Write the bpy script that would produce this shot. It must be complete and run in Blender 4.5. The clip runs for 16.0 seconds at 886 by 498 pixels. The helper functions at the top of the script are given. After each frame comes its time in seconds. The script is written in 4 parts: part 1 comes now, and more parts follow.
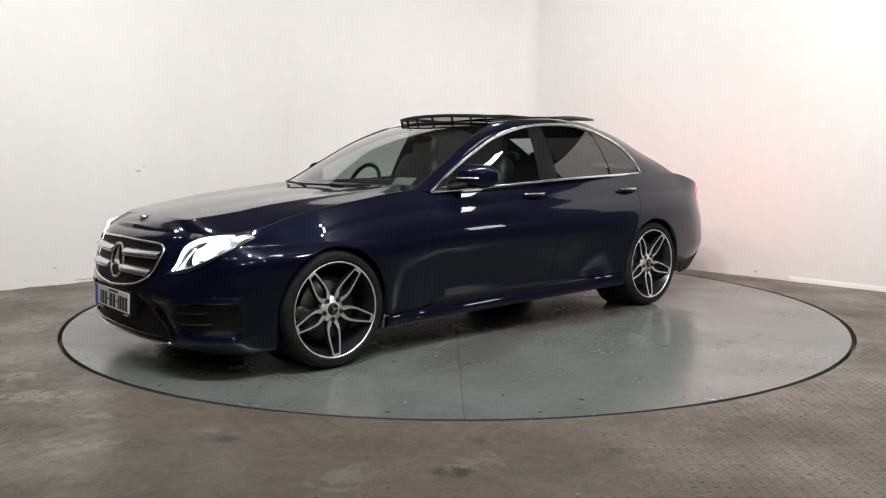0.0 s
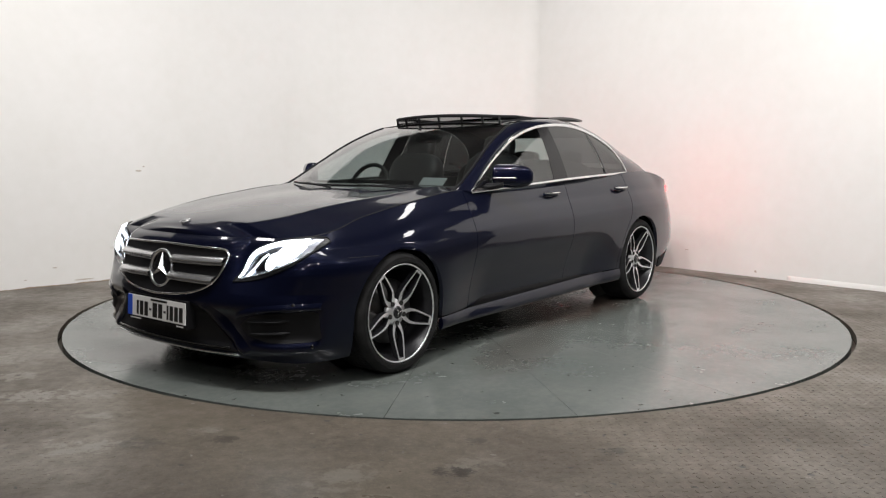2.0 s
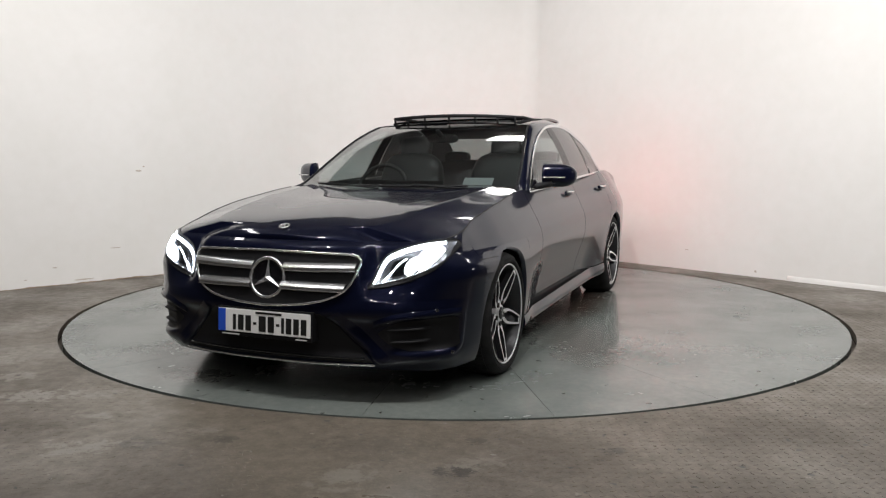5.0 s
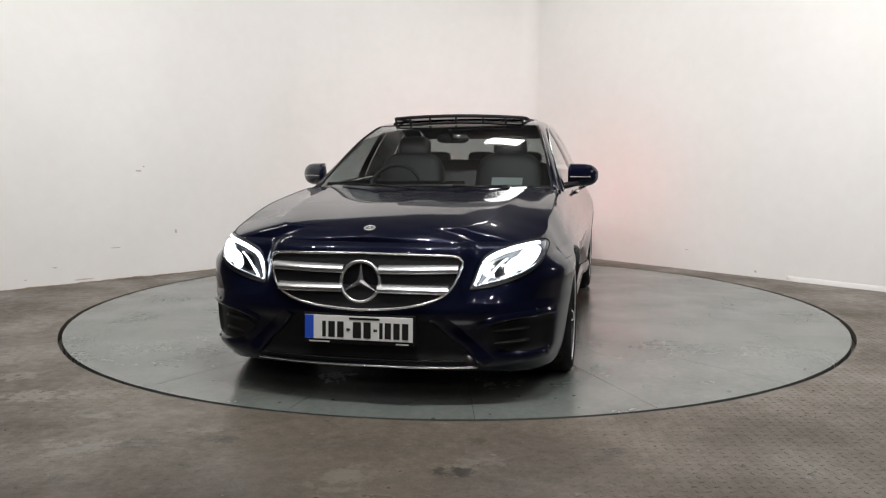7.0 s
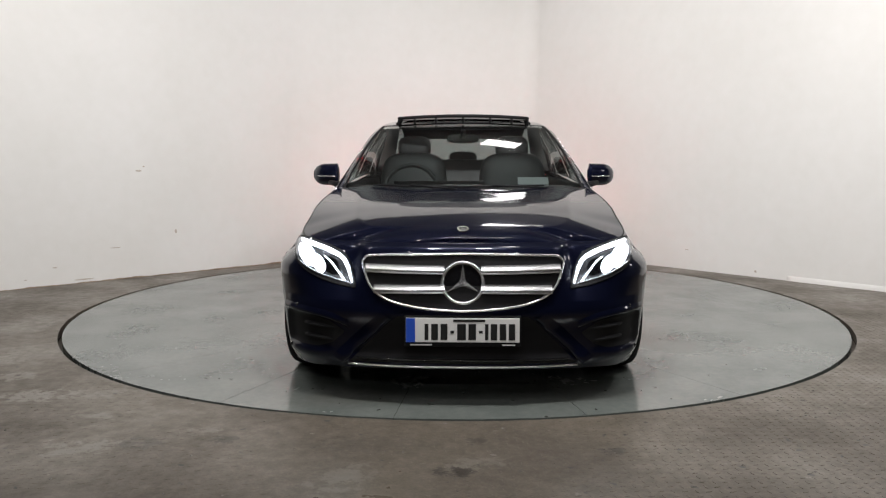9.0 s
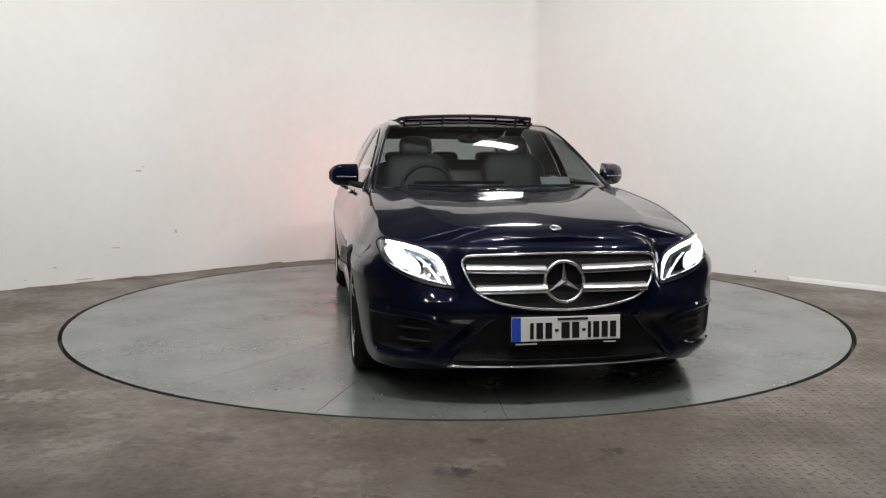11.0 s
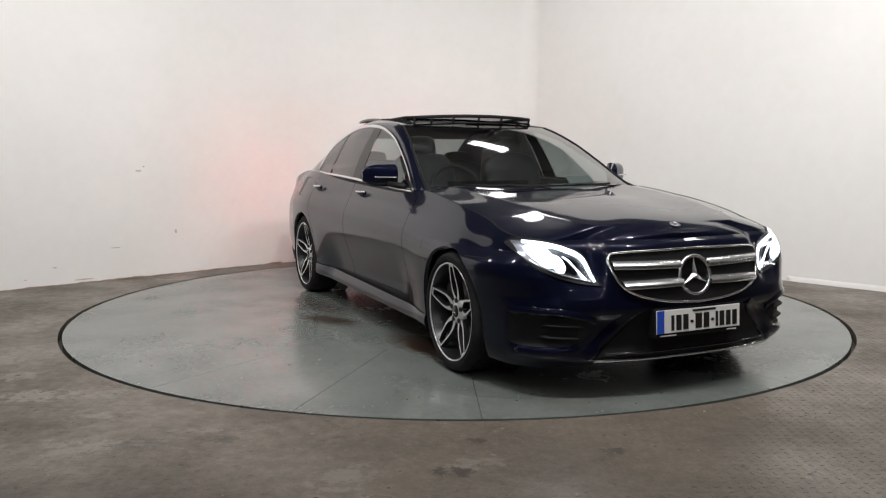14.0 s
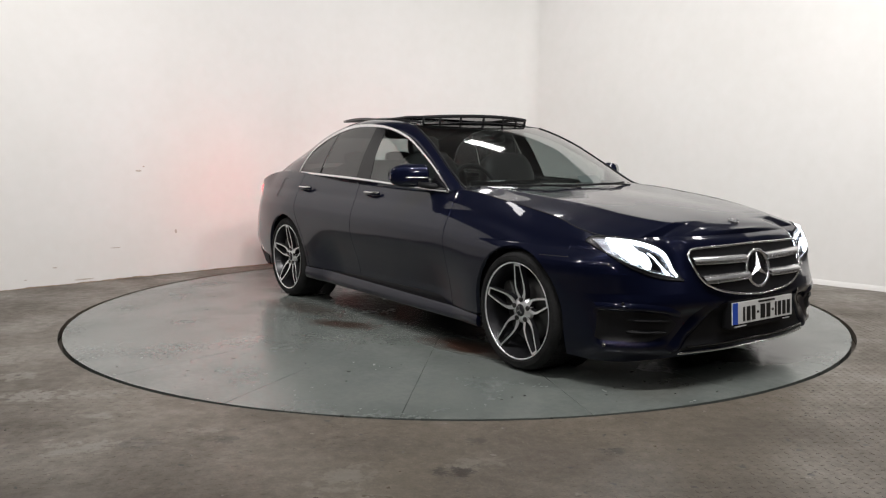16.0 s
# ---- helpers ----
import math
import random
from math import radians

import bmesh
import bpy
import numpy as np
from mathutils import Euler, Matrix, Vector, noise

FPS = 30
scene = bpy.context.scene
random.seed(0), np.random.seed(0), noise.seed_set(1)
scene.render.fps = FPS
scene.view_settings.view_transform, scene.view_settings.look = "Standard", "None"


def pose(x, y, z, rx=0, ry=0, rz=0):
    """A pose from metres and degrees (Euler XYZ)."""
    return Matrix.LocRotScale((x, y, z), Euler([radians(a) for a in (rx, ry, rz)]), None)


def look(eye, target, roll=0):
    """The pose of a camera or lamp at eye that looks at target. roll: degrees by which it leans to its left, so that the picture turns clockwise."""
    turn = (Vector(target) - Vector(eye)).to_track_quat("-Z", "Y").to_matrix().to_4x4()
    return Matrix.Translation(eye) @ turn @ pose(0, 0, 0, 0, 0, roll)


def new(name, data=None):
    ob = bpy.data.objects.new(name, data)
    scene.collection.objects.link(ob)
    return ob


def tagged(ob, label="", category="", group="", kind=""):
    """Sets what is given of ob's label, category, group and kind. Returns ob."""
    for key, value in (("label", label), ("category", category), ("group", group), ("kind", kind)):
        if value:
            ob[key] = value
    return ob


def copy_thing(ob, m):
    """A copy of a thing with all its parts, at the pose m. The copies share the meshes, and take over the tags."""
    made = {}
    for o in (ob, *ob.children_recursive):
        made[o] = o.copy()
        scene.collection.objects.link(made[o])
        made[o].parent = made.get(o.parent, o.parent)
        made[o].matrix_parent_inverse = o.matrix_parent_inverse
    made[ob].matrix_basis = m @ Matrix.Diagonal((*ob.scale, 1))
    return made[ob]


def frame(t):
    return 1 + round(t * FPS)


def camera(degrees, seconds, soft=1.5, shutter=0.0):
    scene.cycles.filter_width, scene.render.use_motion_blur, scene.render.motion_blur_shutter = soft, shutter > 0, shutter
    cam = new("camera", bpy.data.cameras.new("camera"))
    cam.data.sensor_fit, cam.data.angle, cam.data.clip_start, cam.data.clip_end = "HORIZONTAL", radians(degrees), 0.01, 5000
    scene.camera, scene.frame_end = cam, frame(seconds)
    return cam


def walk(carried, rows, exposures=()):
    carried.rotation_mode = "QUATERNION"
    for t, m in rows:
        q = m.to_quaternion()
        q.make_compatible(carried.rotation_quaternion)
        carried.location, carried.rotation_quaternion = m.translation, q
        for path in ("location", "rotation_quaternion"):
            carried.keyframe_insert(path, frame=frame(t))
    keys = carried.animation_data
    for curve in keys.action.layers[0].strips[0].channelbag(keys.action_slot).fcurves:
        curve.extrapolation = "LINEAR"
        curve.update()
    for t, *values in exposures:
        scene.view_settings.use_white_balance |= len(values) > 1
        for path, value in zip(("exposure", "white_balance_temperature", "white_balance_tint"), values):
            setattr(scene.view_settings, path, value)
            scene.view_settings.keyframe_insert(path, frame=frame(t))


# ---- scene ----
# ---- the camera, still on its stand ----
cam = camera(56.93, 16.0, 1.2)
EYE = (0.0, -6.307, 1.163)
AIM = (EYE[0] - 0.01381 * 10, EYE[1] + 0.99345 * 10, EYE[2] - 0.11342 * 10)
walk(cam, [(0.0, look(EYE, AIM)), (16.0, look(EYE, AIM))], exposures=((0.0, 0.06), (3.5, 0.0), (9.0, -0.13), (12.5, -0.16), (16.0, -0.06)))


def turn_at(t):
    """The turntable's angle in degrees at t seconds."""
    return -138.05 + 5.2967 * t - 0.00266 * t * t


def car_pose(t):
    return pose(0, 0, 0, 0, 0, turn_at(t)) @ pose(0.293, 0.066, 0)


# ---- world and lights ----
world = bpy.data.worlds.new("hall_world")
scene.world = world
world.use_nodes = True
world.node_tree.nodes["Background"].inputs[0].default_value = (0.9, 0.95, 1.0, 1)
world.node_tree.nodes["Background"].inputs[1].default_value = 0.02

CEILING = 4.2
BOOTH = 3.12


def area(name, m, sx, sy, watts, colour):
    d = bpy.data.lights.new(name, "AREA")
    d.shape, d.size, d.size_y, d.energy, d.color = "RECTANGLE", sx, sy, watts, colour
    ob = new(name, d)
    ob.matrix_world = m
    return ob


# all lamps are unseen, placed by the walls' brightness and the car's glints
LAMPS = [  # place, aim, length, width, watts
    ((0.7, 1.5, 3.55), (0.8, 1.8, 0.0), 0.62, 0.45, 14), ((3.2, -0.5, 3.5), (3.4, -0.3, 0.0), 0.6, 0.3, 14), ((-3.0, -0.3, 3.6), (-2.7, -0.4, 0.0), 0.5, 0.3, 9),
    ((-2.75, -3.1, 4.0), (-3.3, 2.0, 0.5), 0.16, 0.14, 31), ((-2.1, -2.9, 4.0), (-3.1, 2.0, 1.0), 0.16, 0.14, 44),
    ((-0.35, -3.4, 4.0), (0.0, 3.2, 1.8), 0.18, 0.14, 102), ((0.35, -3.4, 4.0), (0.4, 3.2, 1.8), 0.18, 0.14, 98),
    ((2.25, -2.9, 4.0), (3.1, 2.0, 1.0), 0.16, 0.14, 53), ((2.9, -3.1, 4.0), (3.3, 2.0, 1.0), 0.16, 0.14, 55),
    # unseen overhead lamps added to brighten the near floor and deck
    ((-1.3, -5.2, 4.1), (-1.4, -4.3, 0.0), 0.12, 0.12, 17), ((1.3, -5.2, 4.1), (1.4, -4.3, 0.0), 0.12, 0.12, 10), ((0.7, -2.3, 4.0), (0.6, -2.2, 0.0), 0.4, 0.3, 11),
    ((-0.9, -7.2, 4.1), (-0.6, -3.0, 0.0), 0.08, 0.08, 9), ((0.9, -7.2, 4.1), (0.6, -3.0, 0.0), 0.08, 0.08, 9), ((-2.4, -6.0, 4.1), (-2.0, -3.0, 0.0), 0.08, 0.08, 9), ((2.4, -6.0, 4.1), (2.0, -3.0, 0.0), 0.08, 0.08, 7),
    # first added unseen to brighten the bumper; second sits where door glints point
    ((-0.2, -9.0, 3.3), (0.0, -2.0, 0.4), 0.14, 0.14, 32), ((6.9, -1.5, 2.3), (0.0, -0.5, 0.6), 0.5, 0.5, 12),
]
for place, aim, length, width, watts in LAMPS:
    area("unseen_light", look(place, aim), length, width, watts, (0.985, 0.96, 0.952))

# ---- materials ----


def material(name, colour=(0.5, 0.5, 0.5), rough=0.5, metal=0.0, coat=0.0, spec=0.5, emit=None, power=0.0, alpha=1.0):
    m = bpy.data.materials.new(name)
    m.use_nodes = True
    b = m.node_tree.nodes["Principled BSDF"]
    b.inputs["Base Color"].default_value = (*colour, 1)
    b.inputs["Roughness"].default_value = rough
    b.inputs["Metallic"].default_value = metal
    b.inputs["Coat Weight"].default_value = coat
    b.inputs["Coat Roughness"].default_value = 0.02
    b.inputs["Specular IOR Level"].default_value = spec
    if emit:
        b.inputs["Emission Color"].default_value = (*emit, 1)
        b.inputs["Emission Strength"].default_value = power
    return m


def mottle(m, low, high, scale=3.0, fine=60.0, bump=0.0, rough=None, stretch=(1, 1, 1)):
    """Colour that varies at two sizes, with a fine relief."""
    nt = m.node_tree
    b = nt.nodes["Principled BSDF"]
    co = nt.nodes.new("ShaderNodeTexCoord")
    mp = nt.nodes.new("ShaderNodeMapping")
    mp.inputs["Scale"].default_value = stretch
    nt.links.new(co.outputs["Object"], mp.inputs["Vector"])
    n1, n2 = nt.nodes.new("ShaderNodeTexNoise"), nt.nodes.new("ShaderNodeTexNoise")
    for n, s in ((n1, scale), (n2, fine)):
        n.inputs["Scale"].default_value = s
        n.inputs["Detail"].default_value = 6
        nt.links.new(mp.outputs[0], n.inputs["Vector"])
    mx = nt.nodes.new("ShaderNodeMath")
    mx.operation = "MULTIPLY_ADD"
    mx.inputs[1].default_value = 0.3
    nt.links.new(n2.outputs["Fac"], mx.inputs[0])
    sc = nt.nodes.new("ShaderNodeMath")
    sc.operation = "MULTIPLY"
    sc.inputs[1].default_value = 0.7
    nt.links.new(n1.outputs["Fac"], sc.inputs[0])
    nt.links.new(sc.outputs[0], mx.inputs[2])
    ramp = nt.nodes.new("ShaderNodeValToRGB")
    ramp.color_ramp.elements[0].position, ramp.color_ramp.elements[1].position = 0.35, 0.65
    ramp.color_ramp.elements[0].color, ramp.color_ramp.elements[1].color = (*low, 1), (*high, 1)
    nt.links.new(mx.outputs[0], ramp.inputs[0])
    nt.links.new(ramp.outputs[0], b.inputs["Base Color"])
    if rough:
        rr = nt.nodes.new("ShaderNodeMapRange")
        rr.inputs["From Min"].default_value, rr.inputs["From Max"].default_value = 0.35, 0.65
        rr.inputs["To Min"].default_value, rr.inputs["To Max"].default_value = rough
        nt.links.new(mx.outputs[0], rr.inputs["Value"])
        nt.links.new(rr.outputs[0], b.inputs["Roughness"])
    if bump:
        bp = nt.nodes.new("ShaderNodeBump")
        bp.inputs["Strength"].default_value = bump
        bp.inputs["Distance"].default_value = 0.002
        nt.links.new(n2.outputs["Fac"], bp.inputs["Height"])
        nt.links.new(bp.outputs[0], b.inputs["Normal"])
    return m


WALL = mottle(material("white_wall_paint", rough=0.75), (0.77, 0.76, 0.73), (0.82, 0.81, 0.79), 0.8, 9, 0.15)
DARKWALL = mottle(material("unseen_dark_wall", rough=0.8), (0.05, 0.05, 0.05), (0.08, 0.078, 0.075), 0.8, 9)
CEIL = mottle(material("unseen_ceiling_paint", rough=0.8), (0.16, 0.16, 0.16), (0.21, 0.21, 0.205), 0.8, 9)
FLOOR = mottle(material("brown_floor_paint", rough=0.5), (0.088, 0.073, 0.056), (0.156, 0.134, 0.106), 1.6, 14, 0.4, (0.6, 0.27))
DISC = mottle(material("grey_green_deck_paint", rough=0.25, spec=0.8), (0.110, 0.125, 0.116), (0.168, 0.183, 0.170), 2.2, 24, 0.0, (0.30, 0.12), (1, 1, 1))


def add_stains_and_shade(m, stains_and_shade, colour, band=(0.04, 0.30), grain=9.0, ragged=False):
    """Soft-edged patches of stain and painted shade at given places, broken up by noise: x, y, half length, half width,
    turn.
    """
    nt = m.node_tree
    b = nt.nodes["Principled BSDF"]
    src = b.inputs["Base Color"].links[0].from_socket
    co = nt.nodes.new("ShaderNodeTexCoord")
    nz = nt.nodes.new("ShaderNodeTexNoise")
    nz.inputs["Scale"].default_value, nz.inputs["Detail"].default_value = grain, 6.0
    nt.links.new(co.outputs["Object"], nz.inputs["Vector"])
    breakup = nz.outputs["Fac"]
    if ragged:
        nz.inputs["Roughness"].default_value = 0.72
        spread = nt.nodes.new("ShaderNodeMapRange")
        spread.inputs["From Min"].default_value, spread.inputs["From Max"].default_value = 0.36, 0.64
        nt.links.new(breakup, spread.inputs["Value"])
        breakup = spread.outputs[0]
    for x, y, lx, ly, turn, amount in stains_and_shade:
        mp = nt.nodes.new("ShaderNodeMapping")
        mp.vector_type = "TEXTURE"
        mp.inputs["Location"].default_value = (x, y, 0)
        mp.inputs["Rotation"].default_value = (0, 0, radians(turn))
        mp.inputs["Scale"].default_value = (lx, ly, 1)
        gr = nt.nodes.new("ShaderNodeTexGradient")
        gr.gradient_type = "SPHERICAL"
        nt.links.new(co.outputs["Object"], mp.inputs["Vector"])
        nt.links.new(mp.outputs[0], gr.inputs["Vector"])
        mul = nt.nodes.new("ShaderNodeMath")
        mul.operation = "MULTIPLY"
        nt.links.new(gr.outputs["Fac"], mul.inputs[0])
        nt.links.new(breakup, mul.inputs[1])
        rg = nt.nodes.new("ShaderNodeMapRange")
        rg.inputs["From Min"].default_value, rg.inputs["From Max"].default_value = band
        rg.inputs["To Max"].default_value = amount
        nt.links.new(mul.outputs[0], rg.inputs["Value"])
        mx = nt.nodes.new("ShaderNodeMix")
        mx.data_type = "RGBA"
        nt.links.new(rg.outputs[0], mx.inputs["Factor"])
        nt.links.new(src, mx.inputs[6])
        mx.inputs[7].default_value = (*colour, 1)
        src = mx.outputs[2]
    # fine dark specks
    sp = nt.nodes.new("ShaderNodeTexNoise")
    sp.inputs["Scale"].default_value, sp.inputs["Detail"].default_value = 17.0, 1.0
    nt.links.new(co.outputs["Object"], sp.inputs["Vector"])
    rg = nt.nodes.new("ShaderNodeMapRange")
    rg.inputs["From Min"].default_value, rg.inputs["From Max"].default_value = 0.735, 0.76
    rg.inputs["To Max"].default_value = 0.8
    nt.links.new(sp.outputs["Fac"], rg.inputs["Value"])
    mx = nt.nodes.new("ShaderNodeMix")
    mx.data_type = "RGBA"
    nt.links.new(rg.outputs[0], mx.inputs["Factor"])
    nt.links.new(src, mx.inputs[6])
    mx.inputs[7].default_value = (0.05, 0.05, 0.045, 1)
    nt.links.new(mx.outputs[2], b.inputs["Base Color"])


def add_grain(m, amount, scales=(38.0, 140.0), chips=(0.0, 0.0)):
    """Fine worn grain over the paint, with pale and dark flecks."""
    nt = m.node_tree
    b = nt.nodes["Principled BSDF"]
    src = b.inputs["Base Color"].links[0].from_socket
    co = nt.nodes.new("ShaderNodeTexCoord")
    for k, s in enumerate(scales):
        nz = nt.nodes.new("ShaderNodeTexNoise")
        nz.inputs["Scale"].default_value, nz.inputs["Detail"].default_value, nz.inputs["Roughness"].default_value = s, 5.0, 0.7
        nt.links.new(co.outputs["Object"], nz.inputs["Vector"])
        rg = nt.nodes.new("ShaderNodeMapRange")
        rg.inputs["From Min"].default_value, rg.inputs["From Max"].default_value = 0.3, 0.7
        rg.inputs["To Min"].default_value, rg.inputs["To Max"].default_value = 1 - amount, 1 + amount
        nt.links.new(nz.outputs["Fac"], rg.inputs["Value"])
        mx = nt.nodes.new("ShaderNodeVectorMath")
        mx.operation = "SCALE"
        nt.links.new(src, mx.inputs[0])
        nt.links.new(rg.outputs[0], mx.inputs["Scale"])
        src = mx.outputs[0]
    for limit, colour, s in ((chips[0], (0.30, 0.285, 0.25), 11.0), (chips[1], (0.035, 0.028, 0.022), 15.0)):
        if not limit:
            continue
        nz = nt.nodes.new("ShaderNodeTexNoise")
        nz.inputs["Scale"].default_value, nz.inputs["Detail"].default_value, nz.inputs["Roughness"].default_value = s, 7.0, 0.72
        nt.links.new(co.outputs["Object"], nz.inputs["Vector"])
        rg = nt.nodes.new("ShaderNodeMapRange")
        rg.inputs["From Min"].default_value, rg.inputs["From Max"].default_value, rg.inputs["To Max"].default_value = limit, limit + 0.03, 0.65
        nt.links.new(nz.outputs["Fac"], rg.inputs["Value"])
        mx = nt.nodes.new("ShaderNodeMix")
        mx.data_type = "RGBA"
        nt.links.new(rg.outputs[0], mx.inputs["Factor"])
        nt.links.new(src, mx.inputs[6])
        mx.inputs[7].default_value = (*colour, 1)
        src = mx.outputs[2]
    nt.links.new(src, b.inputs["Base Color"])


add_grain(FLOOR, 0.24, chips=(0.655, 0.68))
add_grain(DISC, 0.05, (6.0, 60.0))
# the long patch at (-0.5, 0.80) paints the car's shadow together with wet stain
add_stains_and_shade(DISC, [(1.22, -0.74, 0.55, 0.2, 12, 1.0), (0.14, -1.06, 0.36, 0.16, 25, 0.85), (-0.55, -1.0, 0.7, 0.2, 10, 0.5), (0.9, 1.2, 0.9, 0.3, 20, 0.35), (-0.5, 0.80, 1.3, 0.42, 3, 0.85), (2.3, 0.5, 0.5, 0.3, 80, 0.25), (2.45, -0.5, 0.4, 0.25, 100, 0.25)], (0.05, 0.028, 0.02))
add_stains_and_shade(FLOOR, [(-2.05, -2.45, 0.36, 0.2, 10, 0.8), (-2.36, -2.09, 0.3, 0.16, 0, 0.7), (-1.75, -2.4, 0.3, 0.15, 5, 0.5), (-1.5, -3.15, 0.32, 0.15, 15, 0.65), (-2.55, -1.75, 0.25, 0.15, 0, 0.6), (-0.4, -3.45, 0.3, 0.2, 60, 0.5), (-1.05, -2.95, 0.18, 0.1, 0, 0.5), (0.1, -3.3, 0.25, 0.12, 10, 0.4), (-1.6, -2.75, 0.2, 0.1, 0, 0.5)], (0.235, 0.22, 0.19), (0.24, 0.36), 13.0, True)
add_stains_and_shade(FLOOR, [(-1.28, -3.1, 0.16, 0.11, 0, 0.6), (0.0, -3.385, 0.13, 0.10, 20, 0.9), (0.63, -3.16, 0.10, 0.07, 0, 0.8), (-0.3, -3.1, 0.5, 0.16, 0, 0.3), (-0.95, -3.05, 0.1, 0.07, 0, 0.7), (0.1, -3.05, 0.09, 0.06, 0, 0.7)], (0.045, 0.038, 0.031), (0.20, 0.30), 22.0, True)
SCUFF = material("brown_scuff", (0.52, 0.46, 0.40), 0.8)
GAP = material("dark_gap", (0.012, 0.011, 0.01), 0.8)
PAINT = material("midnight_blue_paint", (0.0027, 0.0035, 0.0105), 0.4, 0.0, 0.92, 0.0)
PAINT.node_tree.nodes["Principled BSDF"].inputs["Coat IOR"].default_value = 1.38
PAINT.node_tree.nodes["Principled BSDF"].inputs["Specular IOR Level"].default_value = 0.06
PAINT.node_tree.nodes["Principled BSDF"].inputs["Specular Tint"].default_value = (0.3, 0.36, 0.9, 1)
PAINT.node_tree.nodes["Principled BSDF"].inputs["Roughness"].default_value = 0.28
BLACK = material("black_plastic", (0.010, 0.010, 0.011), 0.55, spec=0.14)
GLOSS = material("gloss_black", (0.006, 0.006, 0.007), 0.08, coat=0.5)
PILLAR = material("black_pillar_film", (0.006, 0.006, 0.007), 0.22, spec=0.28)
CHROME = material("chrome", (0.88, 0.88, 0.89), 0.22, 1.0)
SILVER = material("machined_alloy", (0.88, 0.88, 0.89), 0.44, 1.0)
GREYRIM = material("dark_grey_alloy", (0.016, 0.016, 0.018), 0.32, 0.3)
RUBBER = mottle(material("tyre_rubber", rough=0.8, spec=0.18), (0.009, 0.009, 0.009), (0.019, 0.019, 0.019), 12, 90, 0.2)
STEEL = material("brake_steel", (0.10, 0.10, 0.098), 0.4, 0.8)
LEATHER = mottle(material("black_leather", rough=0.5), (0.005, 0.005, 0.0055), (0.010, 0.010, 0.011), 6, 80, 0.2)
TRIMGREY = material("dashboard_grey", (0.012, 0.012, 0.013), 0.6)
SATIN = material("satin_silver", (0.72, 0.72, 0.73), 0.26, 0.92)
PLATEWHITE = material("plate_white", (0.78, 0.78, 0.76), 0.35)
PLATEBLUE = material("plate_blue", (0.02, 0.08, 0.5), 0.35)
INK = material("plate_ink", (0.01, 0.01, 0.01), 0.4)
LED = material("lit_headlamp", (0.9, 0.9, 0.9), 0.3, emit=(0.86, 0.93, 1.0), power=9)
LEDSOFT = material("headlamp_reflector", (0.46, 0.48, 0.53), 0.22, 0.9)
REDLIT = material("lit_tail_lamp", (0.5, 0.01, 0.01), 0.2, emit=(1.0, 0.014, 0.017), power=24)
PAPER = material("paper", (0.32, 0.34, 0.34), 0.5)


def glass(name, tint, gloss, haze=0.01):
    m = bpy.data.materials.new(name)
    m.use_nodes = True
    nt = m.node_tree
    nt.nodes.clear()
    out = nt.nodes.new("ShaderNodeOutputMaterial")
    tr, gl, mix = (nt.nodes.new("ShaderNodeBsdf" + k) for k in ("Transparent", "Glossy", "Transparent"))
    nt.nodes.remove(mix)
    mix = nt.nodes.new("ShaderNodeMixShader")
    lw = nt.nodes.new("ShaderNodeLayerWeight")
    lw.inputs["Blend"].default_value = 0.5
    tr.inputs["Color"].default_value = (*tint, 1)
    gl.inputs["Roughness"].default_value = haze
    gl.inputs["Color"].default_value = (1, 1, 1, 1)
    pw = nt.nodes.new("ShaderNodeMath")
    pw.operation = "POWER"
    pw.inputs[1].default_value = 5.0
    boost = nt.nodes.new("ShaderNodeMath")
    boost.operation = "MULTIPLY_ADD"
    boost.inputs[1].default_value, boost.inputs[2].default_value = 0.92, 0.05 * gloss
    nt.links.new(lw.outputs["Facing"], pw.inputs[0])
    nt.links.new(pw.outputs[0], boost.inputs[0])
    nt.links.new(boost.outputs[0], mix.inputs[0])
    nt.links.new(tr.outputs[0], mix.inputs[1])
    nt.links.new(gl.outputs[0], mix.inputs[2])
    nt.links.new(mix.outputs[0], out.inputs[0])
    return m


GLASS = glass("windscreen_glass", (0.52, 0.57, 0.56), 2.6, 0.07)
TINT = glass("tinted_privacy_glass", (0.05, 0.05, 0.052), 1.6)
SIDEGLASS = glass("side_glass", (0.58, 0.64, 0.63), 1.7)
NET = glass("deflector_mesh", (0.34, 0.34, 0.34), 0.3)
LENS = glass("headlamp_lens", (0.92, 0.94, 0.96), 1.3)

# ---- mesh helpers ----


def mesh_object(name, verts, faces, mat, parent=None, label="", smooth=True):
    me = bpy.data.meshes.new(name)
    me.from_pydata([tuple(map(float, v)) for v in verts], [], faces)
    me.materials.append(mat)
    if smooth:
        me.polygons.foreach_set("use_smooth", [True] * len(me.polygons))
    me.update()
    ob = new(name, me)
    if parent:
        ob.parent = parent
    return tagged(ob, label)


def part(name, bm, mat, parent, label="", smooth=True):
    me = bpy.data.meshes.new(name)
    bm.to_mesh(me)
    bm.free()
    me.materials.append(mat)
    if smooth:
        me.polygons.foreach_set("use_smooth", [True] * len(me.polygons))
    ob = new(name, me)
    if parent:
        ob.parent = parent
    return tagged(ob, label)


def grid_faces(m, n, base=0, flip=False, closed=False):
    out = []
    for i in range(m - 1):
        for j in range(n if closed else n - 1):
            k = (j + 1) % n
            q = (base + i * n + j, base + (i + 1) * n + j, base + (i + 1) * n + k, base + i * n + k)
            out.append(q[::-1] if flip else q)
    return out


